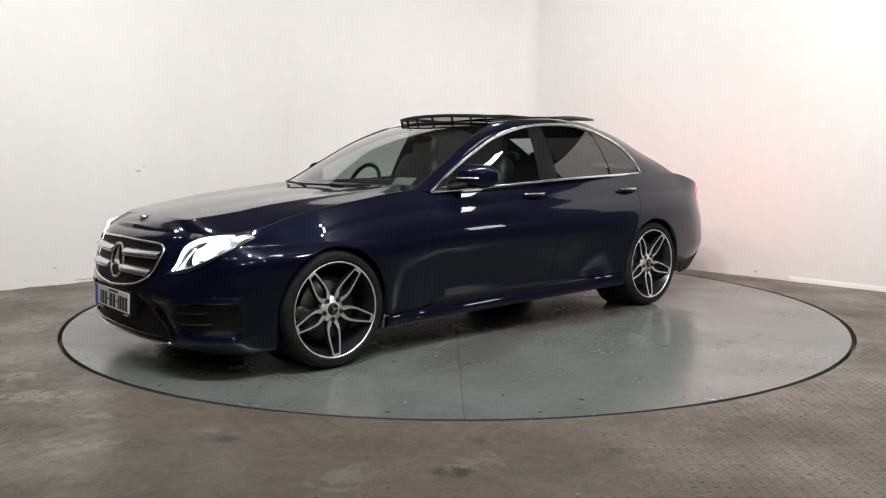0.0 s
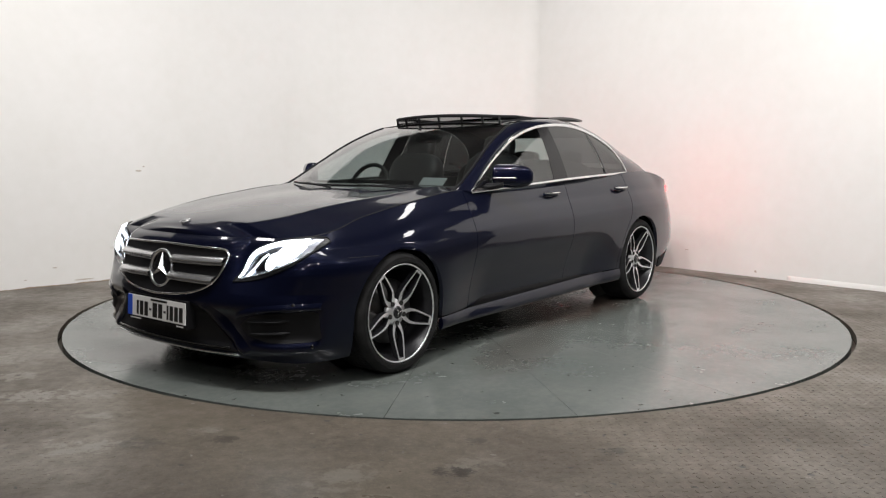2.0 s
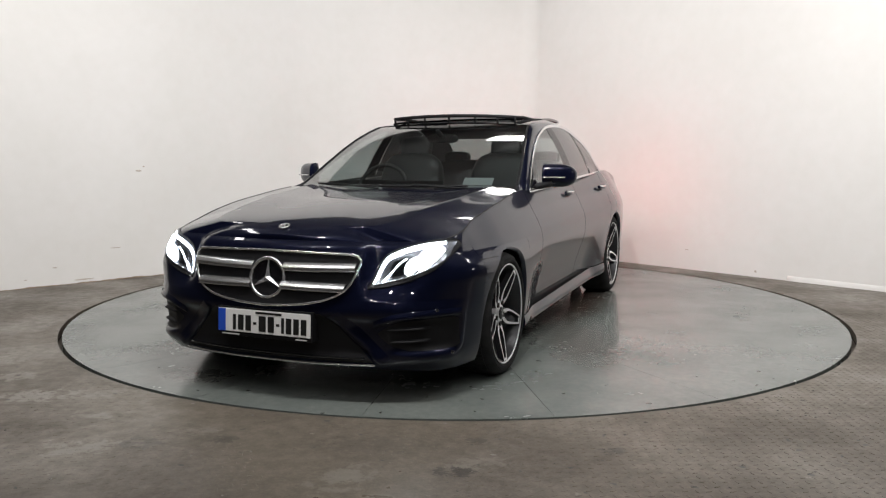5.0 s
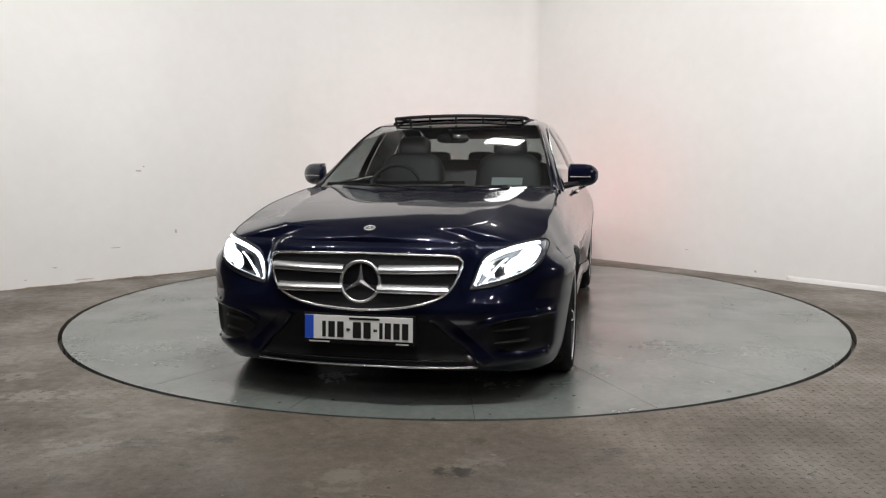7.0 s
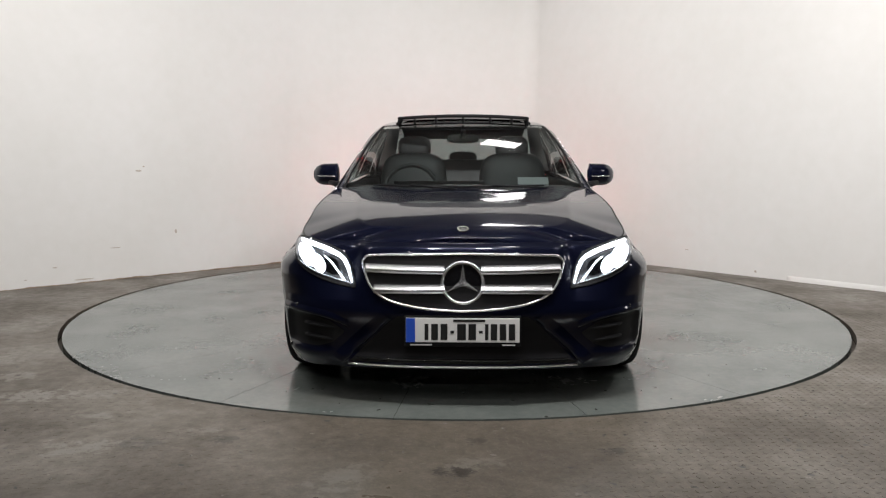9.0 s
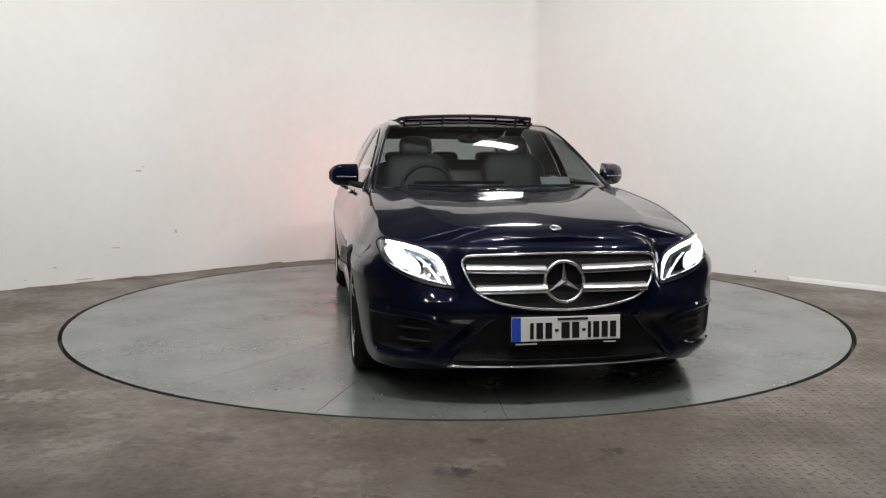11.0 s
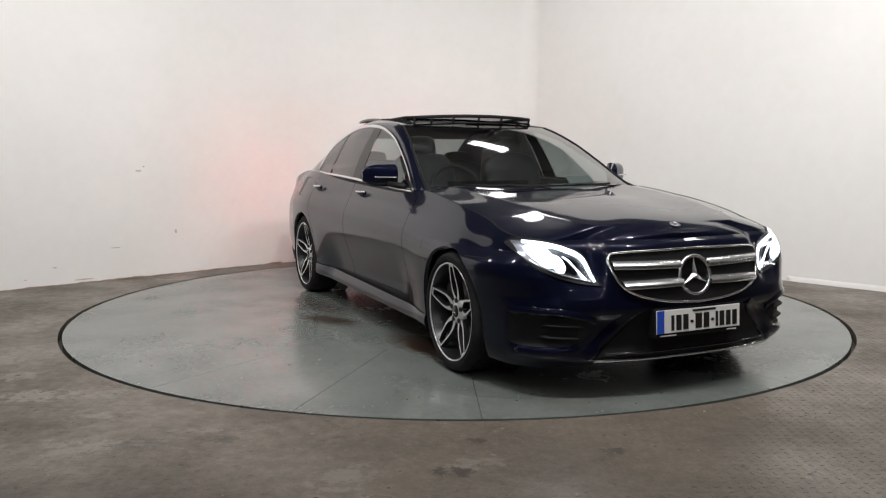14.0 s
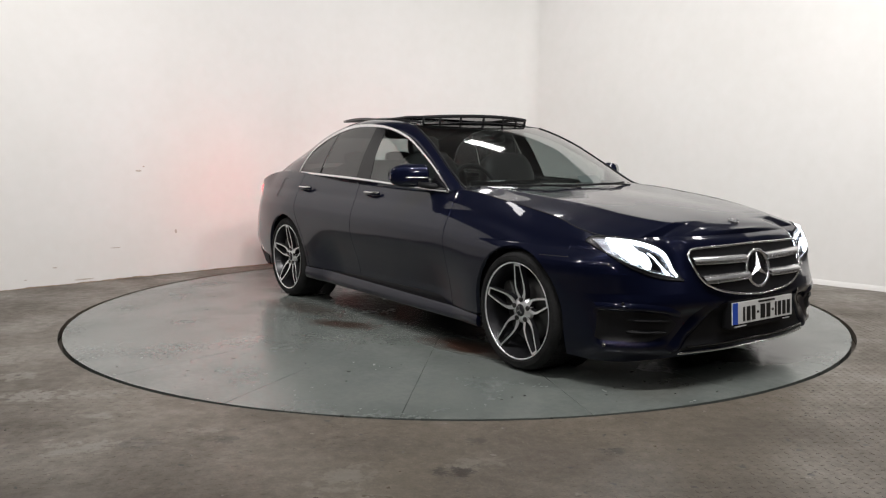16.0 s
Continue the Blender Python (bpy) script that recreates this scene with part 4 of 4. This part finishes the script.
for z, y in ((0.235, 0.846), (0.445, 0.80)):
    for sgn in (1, -1):
        c = front(y, z, -0.004) * np.array((1, sgn, 1))
        bm = bmesh.new()
        bmesh.ops.create_uvsphere(bm, u_segments=10, v_segments=6, radius=0.011, matrix=Matrix.Translation(c))
        part("parking_sensor", bm, GLOSS, body)

plate = new("number_plate")
plate.parent = body
plate.matrix_local = pose(2.346, 0, 0.371, 0, -3, 0)
boxpart("plate_holder", 0.055, 0.535, 0.142, pose(-0.030, 0, -0.006), BLACK, plate, "black plastic plate holder")
boxpart("plate_board", 0.006, 0.52, 0.112, pose(0, 0, 0), PLATEWHITE, plate, "white plate board", 0.002)
boxpart("plate_band", 0.002, 0.042, 0.11, pose(0.0035, -0.238, 0), PLATEBLUE, plate, "blue end band", 0.0)
for y, w, h, z in ((-0.165, 0.020, 0.074, -0.008), (-0.128, 0.036, 0.074, -0.008), (-0.085, 0.036, 0.074, -0.008), (-0.047, 0.02, 0.012, -0.008), (-0.005, 0.046, 0.074, -0.008), (0.044, 0.04, 0.074, -0.008), (0.083, 0.02, 0.012, -0.008),
                   (0.110, 0.018, 0.074, -0.008), (0.143, 0.034, 0.074, -0.008), (0.184, 0.034, 0.074, -0.008), (0.225, 0.034, 0.074, -0.008), (0.03, 0.17, 0.01, 0.044)):
    boxpart("plate_mark", 0.0016, w * 0.86, h, pose(0.004, y, z), INK, plate, "plain dark bar", 0.0)
boxpart("holder_mark", 0.0016, 0.10, 0.006, pose(-0.001, -0.19, -0.068), PLATEWHITE, plate, "", 0.0)
boxpart("holder_mark", 0.0016, 0.06, 0.006, pose(-0.001, 0.21, -0.068), PLATEWHITE, plate, "", 0.0)

# ---- headlamps ----
hy = np.linspace(0.505, 0.840, 34)
h_lo = spl([0.505, 0.56, 0.64, 0.72, 0.78, 0.815, 0.832, 0.840], [0.549, 0.553, 0.570, 0.600, 0.634, 0.668, 0.700, 0.728], hy)
h_up = spl([0.505, 0.525, 0.555, 0.60, 0.68, 0.77, 0.82, 0.840], [0.556, 0.622, 0.690, 0.722, 0.748, 0.766, 0.764, 0.742], hy)


def lamp_at(y, v, off):
    lo, hi = np.interp(y, hy, h_lo), np.interp(y, hy, h_up)
    return front(y, lo + (hi - lo) * v, off)


for sgn in (1, -1):
    hl = new("headlight")
    hl.parent = body
    tagged(hl, "lit headlight with clear lens")
    M = np.array((1, sgn, 1))
    G2 = lambda ys, va, vb, off, n=8: np.array([lamp_at(np.full(n, y), np.linspace(a, b, n), off) for y, a, b in zip(ys, va, vb)]) * M
    k = len(hy)
    sheet("lamp_housing", G2(hy, np.zeros(k), np.ones(k), 0.003, 12), GREYRIM, hl, "dark lamp housing", flip=sgn < 0)
    yy = np.linspace(0.535, 0.826, 20)
    sheet("reflector_bowl", G2(yy, np.full(20, 0.10), np.full(20, 0.90), 0.0045), LEDSOFT, hl, "grey reflector bowl")
    yy = np.linspace(0.588, 0.672, 10)
    half = np.sqrt(np.clip(1 - (2 * (yy - 0.63) / 0.084) ** 4, 0.02, 1)) * 0.24
    sheet("dark_pocket", G2(yy, 0.46 - half, 0.44 + half, 0.006), GLOSS, hl, "dark lamp recess")
    # two beam units behind each other, the outer one the larger
    for ya, yb, mid, tall, off in ((0.655, 0.728, 0.40, 0.46, 0.0075), (0.705, 0.808, 0.51, 0.64, 0.0090)):
        yy = np.linspace(ya, yb, 17)
        half = np.sqrt(np.clip(1 - (2 * (yy - ya) / (yb - ya) - 1) ** 2, 0.01, 1)) * tall / 2
        m0 = mid + 1.2 * (yy - (ya + yb) / 2)
        sheet("main_beam", G2(yy, m0 - half, m0 + half, off), LED, hl, "glowing main beam unit")
    # brow strip along the upper rim, bent down to the inner tip, and the slim guide below it
    c = through_knots(np.vstack([lamp_at(np.array((0.80, 0.72, 0.64, 0.58)), np.array((0.87, 0.86, 0.85, 0.82)), 0.007), lamp_at(np.array((0.553, 0.535, 0.522)), np.array((0.70, 0.52, 0.30)), 0.007)]), 30)
    rows = []
    for i, p in enumerate(c):
        w = i / 29
        r = 0.004 + 0.0115 * math.sin(math.pi * min(1, 0.12 + 0.9 * w)) ** 0.7
        t = c[min(i + 1, 29)] - c[max(i - 1, 0)]
        side = np.cross(t / np.linalg.norm(t), np.array((0.8, 0.6, 0.0)))
        side /= np.linalg.norm(side)
        rows.append([p - side * r, p + np.array((0.003, 0.002, 0)), p + side * r])
    sheet("daylight_strip", np.array(rows) * M, LED, hl, "glowing daytime light strip")
    c = through_knots(np.vstack([lamp_at(np.array((0.662, 0.63, 0.59, 0.56)), np.array((0.66, 0.56, 0.34, 0.17)), 0.0085)]), 14) * M
    tube("light_guide", c, 0.0032, LED, hl, "slim glowing light guide")
    c = lamp_at(np.linspace(0.53, 0.80, 18), np.linspace(0.13, 0.12, 18), 0.006) * M
    tube("lower_strip", c, 0.0038, SATIN, hl, "silver lower trim")
    rim = np.vstack([lamp_at(hy, np.full(k, 1.0), 0.004), lamp_at(hy[::-1], np.full(k, 0.0), 0.004)]) * M
    tube("lamp_seal", rim, 0.0034, BLACK, hl, closed=True)
    lens = sheet("lens", G2(hy, np.zeros(k), np.ones(k), 0.016, 12), LENS, hl, "clear lens", flip=sgn < 0)
    lens.visible_shadow = False

# ---- tail lamps ----
for sgn in (1, -1):
    ts = np.linspace(0, 1, 16)
    P = np.array([skin(s, np.linspace(0.80 + 0.05 * (1 - t) ** 2, 0.868 + 0.03 * (1 - t), 8), 0.006) for s, t in zip(np.linspace(float(s_of_x(-2.365)), float(s_of_x(-2.58)), 16), ts)]) * np.array((1, sgn, 1))
    # hidden sheet added behind each lamp to block its red from the inside
    Q = np.array([skin(s, np.linspace(0.74, 0.90, 8), -0.03) for s in np.linspace(float(s_of_x(-2.2)), float(s_of_x(-2.59)), 16)]) * np.array((1, sgn, 1))
    sheet("tail_light_block", Q, BLACK, body)
    sheet("tail_light", P, REDLIT, body, "glowing red tail light", thick=0.02, flip=sgn < 0)

# ---- mirrors and handles ----


def blob(name, centre, radii, power, m, mat, parent, label="", nu=28, nv=16):
    """A rounded box."""
    V = []
    f = lambda c: math.copysign(abs(c) ** power, c)
    for i in range(nv + 1):
        p = -math.pi / 2 + math.pi * i / nv
        for k in range(nu):
            a = 2 * math.pi * k / nu
            v = Vector((radii[0] * f(math.cos(p)) * f(math.cos(a)), radii[1] * f(math.cos(p)) * f(math.sin(a)), radii[2] * f(math.sin(p))))
            V.append(tuple(Vector(centre) + m.to_3x3() @ v))
    return mesh_object(name, V, grid_faces(nv + 1, nu, 0, True, True), mat, parent, label)


for sgn in (1, -1):
    mir = new("door_mirror")
    mir.parent = body
    turn = pose(0, 0, 0, 0, 0, sgn * 22)
    V = []
    nu, nv = 28, 18
    for i in range(nv + 1):
        w = i / nv
        y = 0.842 + 0.192 * w
        r = (1 - min(1.0, max(0.0, w - 0.41) / 0.615) ** 3) ** 0.55
        e0 = 0.5 if i in (0,) else 1.0
        for k in range(nu):
            a = 2 * math.pi * k / nu
            f = lambda c: math.copysign(abs(c) ** 0.72, c)
            fx = f(math.cos(a))
            V.append((0.44 - 0.11 * w + (0.085 if fx > 0 else 0.045) * fx * r * (1.0 - 0.25 * w) * e0, sgn * y, 1.038 - 0.004 * w + 0.074 * f(math.sin(a)) * r * (0.92 if w < 0.05 else 1.0) * e0))
    Fm = grid_faces(nv + 1, nu, 0, sgn > 0, True) + [tuple(range(nu)), tuple(nv * nu + q for q in range(nu))]
    mesh_object("mirror_housing", V, Fm, PAINT, mir, "dark blue mirror housing")
    tube("mirror_indicator", [(0.525 - 0.11 * (w / 0.19) - 0.004, sgn * (0.86 + w), 1.026) for w in np.linspace(0, 0.125, 8)], 0.0042, SATIN, mir, "pale indicator strip")
    tube("mirror_foot", [(0.56, sgn * 0.80, 0.965), (0.52, sgn * 0.84, 0.972), (0.46, sgn * 0.89, 0.985)], 0.022, BLACK, mir, "black mirror foot", flat=1.5)
    for hx, hz in ((-0.188, 0.895), (-1.202, 0.902)):
        h = new("door_handle")
        h.parent = body
        base = skin(float(s_of_x(hx)), hz)
        blob("handle_cup", (hx, sgn * (base[1] - 0.006), hz - 0.012), (0.075, 0.012, 0.034), 1.0, Matrix.Identity(4), GLOSS, h, "dark handle recess")
        c = [(hx + q, sgn * (base[1] + 0.010 + 0.020 * (1 - (q / 0.1) ** 2)), hz + 0.006) for q in np.linspace(-0.1, 0.1, 12)]
        tube("handle_bar", c, 0.014, PAINT, h, flat=0.6)
        tube("handle_strip", [(x, y + sgn * 0.006, z + 0.007) for x, y, z in c], 0.0065, CHROME, h, "chrome handle strip")
tube("fuel_flap_line", [(-1.60 + 0.085 * max(-1, min(1, 1.5 * math.cos(a))), -skin(float(s_of_x(-1.6)), 0.90 + 0.075 * max(-1, min(1, 1.5 * math.sin(a))))[1] - 0.0005, 0.90 + 0.075 * max(-1, min(1, 1.5 * math.sin(a)))) for a in np.linspace(0, 6.283, 41)[:-1]], 0.0018, GAP, body, closed=True)

# ---- open roof: wind deflector and raised glass panel ----
roofset = new("sunroof")
roofset.parent = body
bar = [(-0.10 + 0.09 * (1 - (q / 0.475) ** 2), q, 1.437 + 0.014 * (1 - (q / 0.475) ** 2)) for q in np.linspace(-0.475, 0.475, 25)]
tube("deflector_bar", bar, 0.012, BLACK, roofset, "black wind deflector bar")
tube("deflector_base", [(x - 0.015, y, z - 0.05) for x, y, z in bar], 0.009, BLACK, roofset)
sheet("deflector_net", np.array([[(x - 0.003, y, z - 0.004), (x - 0.014, y, z - 0.046)] for x, y, z in bar]), NET, roofset, "dark wind deflector net")
for q in (-0.475, -0.36, -0.2, 0.0, 0.2, 0.36, 0.475):
    x, y, z = min(bar, key=lambda b: abs(b[1] - q))
    tube("deflector_strut", [(x - 0.016, y, z - 0.055), (x, y, z)], 0.009, BLACK, roofset)
for sgn in (1, -1):
    tube("deflector_arm", [(-0.10, sgn * 0.475, 1.437), (-0.3, sgn * 0.482, 1.443), (-0.56, sgn * 0.488, 1.435)], 0.011, BLACK, roofset)
    tube("panel_rail", [(-0.12, sgn * 0.49, 1.40), (-0.5, sgn * 0.49, 1.436), (-0.74, sgn * 0.49, 1.442)], 0.010, BLACK, roofset)
P = np.array([[(-0.68 - 0.59 * u + 0.03 * (1 - v * v), 0.495 * v, 1.446 + 0.024 * math.sin(u * 2.5) - 0.010 * u + 0.012 * (1 - v * v)) for v in np.linspace(-1, 1, 17)] for u in np.linspace(0, 1, 14)])
sheet("glass_panel", P, GLOSS, roofset, "raised dark glass roof panel", thick=0.016, flip=True)
sheet("panel_underside", P - np.array((0, 0, 0.015)), BLACK, roofset)

# ---- cabin ----
cabin = new("cabin")
cabin.parent = car
boxpart("cabin_floor", 3.2, 1.2, 0.30, pose(-0.35, 0, 0.36), BLACK, cabin, "", 0.02)
boxpart("engine_bay", 1.0, 1.05, 0.45, pose(1.55, 0, 0.45), BLACK, cabin, "", 0.03)
boxpart("boot_floor", 0.9, 1.15, 0.5, pose(-1.95, 0, 0.62), BLACK, cabin, "", 0.03)
boxpart("bulkhead", 0.05, 1.56, 0.68, pose(-1.40, 0, 0.65), BLACK, cabin, "", 0.01)
boxpart("parcel_shelf", 0.70, 1.34, 0.03, pose(-1.66, 0, 1.0), TRIMGREY, cabin, "dark rear parcel shelf", 0.01)
# unseen panel added to keep the tail lights' red out of the cabin
boxpart("boot_light_block", 0.02, 1.46, 0.40, pose(-2.15, 0, 0.775), BLACK, cabin, "", 0.005)
boxpart("underbody", 4.1, 1.15, 0.10, pose(-0.1, 0, 0.23), BLACK, cabin, "", 0.02)
boxpart("side_floor", 1.95, 1.72, 0.10, pose(0.0, 0, 0.25), BLACK, cabin, "", 0.02)
for sgn in (1, -1):
    boxpart("door_lining", 1.9, 0.05, 0.52, pose(-0.4, sgn * 0.775, 0.72), TRIMGREY, cabin, "", 0.02)
P = np.array([[(x - 0.14 * abs(v) ** 2.2, 0.74 * v, z) for v in np.linspace(-1, 1, 21)] for x, z in ((1.0, 0.915), (0.88, 0.93), (0.70, 0.955), (0.52, 0.965), (0.46, 0.95), (0.44, 0.85), (0.5, 0.6))])
sheet("dashboard", P, TRIMGREY, cabin, "dark dashboard")
boxpart("instrument_screen", 0.012, 0.62, 0.10, pose(0.455, -0.16, 0.945, 0, -12, 0), GLOSS, cabin, "gloss black display", 0.006)
sw = new("steering_wheel")
sw.parent = cabin
sw.matrix_local = pose(0.36, -0.36, 0.925, 0, -22, 0)
tube("wheel_rim", [(0, 0.185 * math.cos(a), 0.185 * math.sin(a)) for a in np.linspace(0, 6.2832, 41)[:-1]], 0.015, LEATHER, sw, "", closed=True)
blob("wheel_boss", (0.02, 0, 0), (0.03, 0.075, 0.065), 0.7, Matrix.Identity(4), TRIMGREY, sw)
for a in (0, 180, 270):
    tube("wheel_spoke", [(0.01, 0.05 * math.cos(math.radians(a)), 0.05 * math.sin(math.radians(a))), (0, 0.18 * math.cos(math.radians(a)), 0.18 * math.sin(math.radians(a)))], 0.016, CHROME, sw, flat=0.6)
paper = boxpart("dash_paper", 0.07, 0.20, 0.006, pose(0.62, 0.46, 0.998, 0, 42, 0), PAPER, cabin, "pale paper folder on the dashboard")


def seat(x, y, w):
    s = new("seat")
    s.parent = cabin
    blob("seat_cushion", (x + 0.24, y, 0.56), (0.28, w, 0.10), 0.45, Matrix.Identity(4), LEATHER, s)
    blob("seat_back", (x - 0.10, y, 0.86), (0.085, w, 0.33), 0.5, pose(0, 0, 0, 0, -16, 0), LEATHER, s, "black leather backrest")
    blob("headrest", (x - 0.215, y, 1.225), (0.055, 0.125, 0.085), 0.6, pose(0, 0, 0, 0, -12, 0), LEATHER, s, "black leather headrest")
    for q in (-0.05, 0.05):
        tube("headrest_post", [(x - 0.19, y + q, 1.10), (x - 0.21, y + q, 1.20)], 0.007, CHROME, s)


for y in (0.37, -0.37):
    seat(-0.05, y, 0.25)
blob("rear_bench_back", (-1.12, 0, 0.86), (0.10, 0.66, 0.27), 0.4, pose(0, 0, 0, 0, -18, 0), LEATHER, cabin, "black leather rear bench")
for y in (0.40, 0, -0.40):
    blob("rear_headrest", (-1.21, y, 1.145), (0.05, 0.12, 0.055), 0.6, Matrix.Identity(4), LEATHER, cabin)
blob("rear_view_mirror", (0.10, 0, 1.285), (0.02, 0.115, 0.033), 0.6, pose(0, 0, 0, 0, -10, 6), GLOSS, cabin, "black rear-view mirror")
tube("mirror_stalk", [(0.10, 0, 1.29), (0.20, 0, 1.335)], 0.018, BLACK, cabin)
P = np.array([[(x, y * 0.52, z) for y in np.linspace(-1, 1, 9)] for x, z in ((-0.56, 1.40), (-0.8, 1.405), (-1.1, 1.37), (-1.3, 1.31))])
sheet("headlining", P, TRIMGREY, cabin, "dark roof lining")

# ---- wheels ----


def ring_prism(name, a_pts, face_y, depth, parent, label=""):
    """A spoke arm from (r, inner, outer) rows: a bright face with dark flanks."""
    V, F, mats = [], [], []
    for (r, t0, t1), fy in zip(a_pts, face_y):
        V += [(t0, fy, r), (t1, fy, r), (t1 + 0.004, fy - depth, r), (t0 - 0.004, fy - depth, r)]
    n = len(a_pts)
    for i in range(n - 1):
        b, c = 4 * i, 4 * i + 4
        for k in range(4):
            F.append((b + k, c + k, c + (k + 1) % 4, b + (k + 1) % 4))
            mats.append(0 if k == 0 else 1)
    F += [(0, 1, 2, 3), tuple(4 * n - 4 + k for k in (3, 2, 1, 0))]
    mats += [1, 1]
    ob = mesh_object(name, V, F, SILVER, parent, label, False)
    ob.data.materials.append(GREYRIM)
    ob.data.polygons.foreach_set("material_index", mats)
    return ob


def build_wheel():
    w = new("wheel")
    w.parent = car
    lathe("tyre", [(0.258, -0.004), (0.268, 0.010), (0.286, 0.016), (0.303, 0.013), (0.316, 0.002), (0.3245, -0.018), (0.327, -0.05), (0.327, -0.19), (0.322, -0.215), (0.30, -0.232), (0.262, -0.235)], RUBBER, w, "black rubber low-profile tyre", 72)
    for r0, y0 in ((0.300, 0.0142), (0.279, 0.0150)):
        tube("sidewall_rib", [(r0 * math.cos(a), y0, r0 * math.sin(a)) for a in np.linspace(0, 6.2832, 65)[:-1]], 0.0016, RUBBER, w, "", closed=True, sides=4)
    V, F = [], []
    for k in range(84):
        for row, (y0, y1) in enumerate(((-0.030, -0.072), (-0.080, -0.122), (-0.130, -0.172), (-0.180, -0.205))):
            a = 2 * math.pi * (k + 0.5 * (row % 2)) / 84
            b0 = len(V)
            for r in (0.3255, 0.3292):
                for da, yy in ((-0.028, y0), (0.028, y0), (0.028, y1), (-0.028, y1)):
                    V.append((r * math.cos(a + da), yy, r * math.sin(a + da)))
            F += [(b0 + 4, b0 + 5, b0 + 6, b0 + 7)] + [(b0 + q, b0 + (q + 1) % 4, b0 + 4 + (q + 1) % 4, b0 + 4 + q) for q in range(4)]
    mesh_object("tread", V, F, RUBBER, w, "black tread blocks", False)
    lathe("rim_lip", [(0.2670, 0.008), (0.2660, 0.011), (0.2615, 0.0105), (0.2585, 0.006)], SILVER, w, "machined rim edge", 72)
    lathe("rim_barrel", [(0.2578, 0.005), (0.250, -0.012), (0.243, -0.03), (0.232, -0.06), (0.228, -0.20), (0.10, -0.21)], GREYRIM, w, "dark grey rim barrel", 72)
    rs = (0.050, 0.070, 0.092, 0.115, 0.14, 0.17, 0.20, 0.23, 0.256)
    outer = (0.020, 0.0310, 0.0385, 0.0415, 0.0408, 0.0375, 0.033, 0.028, 0.0240)
    inner = (0.001, 0.003, 0.0170, 0.0275, 0.0292, 0.0270, 0.0230, 0.0185, 0.0148)
    ys = (-0.034, -0.032, -0.028, -0.023, -0.018, -0.012, -0.006, -0.001, 0.003)
    for k in range(5):
        a = Matrix.Rotation(math.radians(72 * k), 4, "Y")
        for sg in (1, -1):
            rows = [(r, i * sg, o * sg) for r, i, o in zip(rs, inner, outer)]
            sp = ring_prism("spoke", rows if sg > 0 else [(r, o, i) for r, i, o in rows], ys, 0.03, w)
            sp.matrix_local = a
        end = ring_prism("spoke_tip", [(0.244, -0.025, 0.025), (0.257, -0.024, 0.024)], (0.0005, 0.0035), 0.02, w)
        end.matrix_local = a
        b = math.radians(72 * k)
        bm = bmesh.new()
        bmesh.ops.create_cone(bm, cap_ends=True, segments=14, radius1=0.0135, radius2=0.0125, depth=0.012, matrix=Matrix.Translation((0.058 * math.sin(b), -0.032, 0.058 * math.cos(b))) @ Matrix.Rotation(math.pi / 2, 4, "X"))
        part("wheel_bolt", bm, GAP, w, "dark recessed bolt", False)
    lathe("hub", [(0.034, -0.026), (0.046, -0.030), (0.052, -0.034), (0.07, -0.037), (0.074, -0.06)], SILVER, w, "machined hub", 40)
    lathe("hub_cap", [(0.0005, -0.018), (0.026, -0.019), (0.031, -0.021), (0.034, -0.028)], GREYRIM, w, "dark hub cap", 32)
    for k in range(3):
        a = math.radians(90 + 120 * k)
        tube("cap_mark", [(0, -0.0165, 0), (0.025 * math.cos(a), -0.0175, 0.025 * math.sin(a))], 0.0032, CHROME, w, sides=5)
    lathe("brake_disc", [(0.06, -0.085), (0.175, -0.088), (0.177, -0.10), (0.06, -0.10)], STEEL, w, "grey steel brake disc", 48)
    blob("brake_calliper", (0.135, -0.085, 0.06), (0.045, 0.03, 0.085), 0.6, pose(0, 0, 0, 0, 20, 0), STEEL, w, "grey brake calliper")
    return w


first = build_wheel()
WHEELS = [(WX, 1), (WX, -1), (-WX, 1), (-WX, -1)]
for k, (wx, sy) in enumerate(WHEELS):
    m = pose(wx, sy * 0.928, WZ, 0, 36, 0) if sy > 0 else pose(wx, sy * 0.928, WZ, 0, 0, 180)
    if k == 0:
        first.matrix_local = m
    else:
        copy_thing(first, m)
for wx, sy in WHEELS:
    P = np.array([[(wx + ARCH * math.cos(a), sy * y, WZ + ARCH * math.sin(a)) for y in (0.60, 0.75, 0.90)] for a in np.linspace(-0.45, math.pi + 0.45, 30)])
    sheet("arch_liner", P, BLACK, body, "black wheel arch liner")
    bm = bmesh.new()
    bmesh.ops.create_circle(bm, cap_ends=True, segments=32, radius=ARCH, matrix=pose(wx, sy * 0.62, WZ, 90, 0, 0))
    part("arch_wall", bm, BLACK, body)


def motions():
    walk(car, [(0.5 * k, car_pose(0.5 * k)) for k in range(33)])
    walk(turntable, [(0.5 * k, pose(0, 0, 0, 0, 0, turn_at(0.5 * k))) for k in range(33)])


motions()
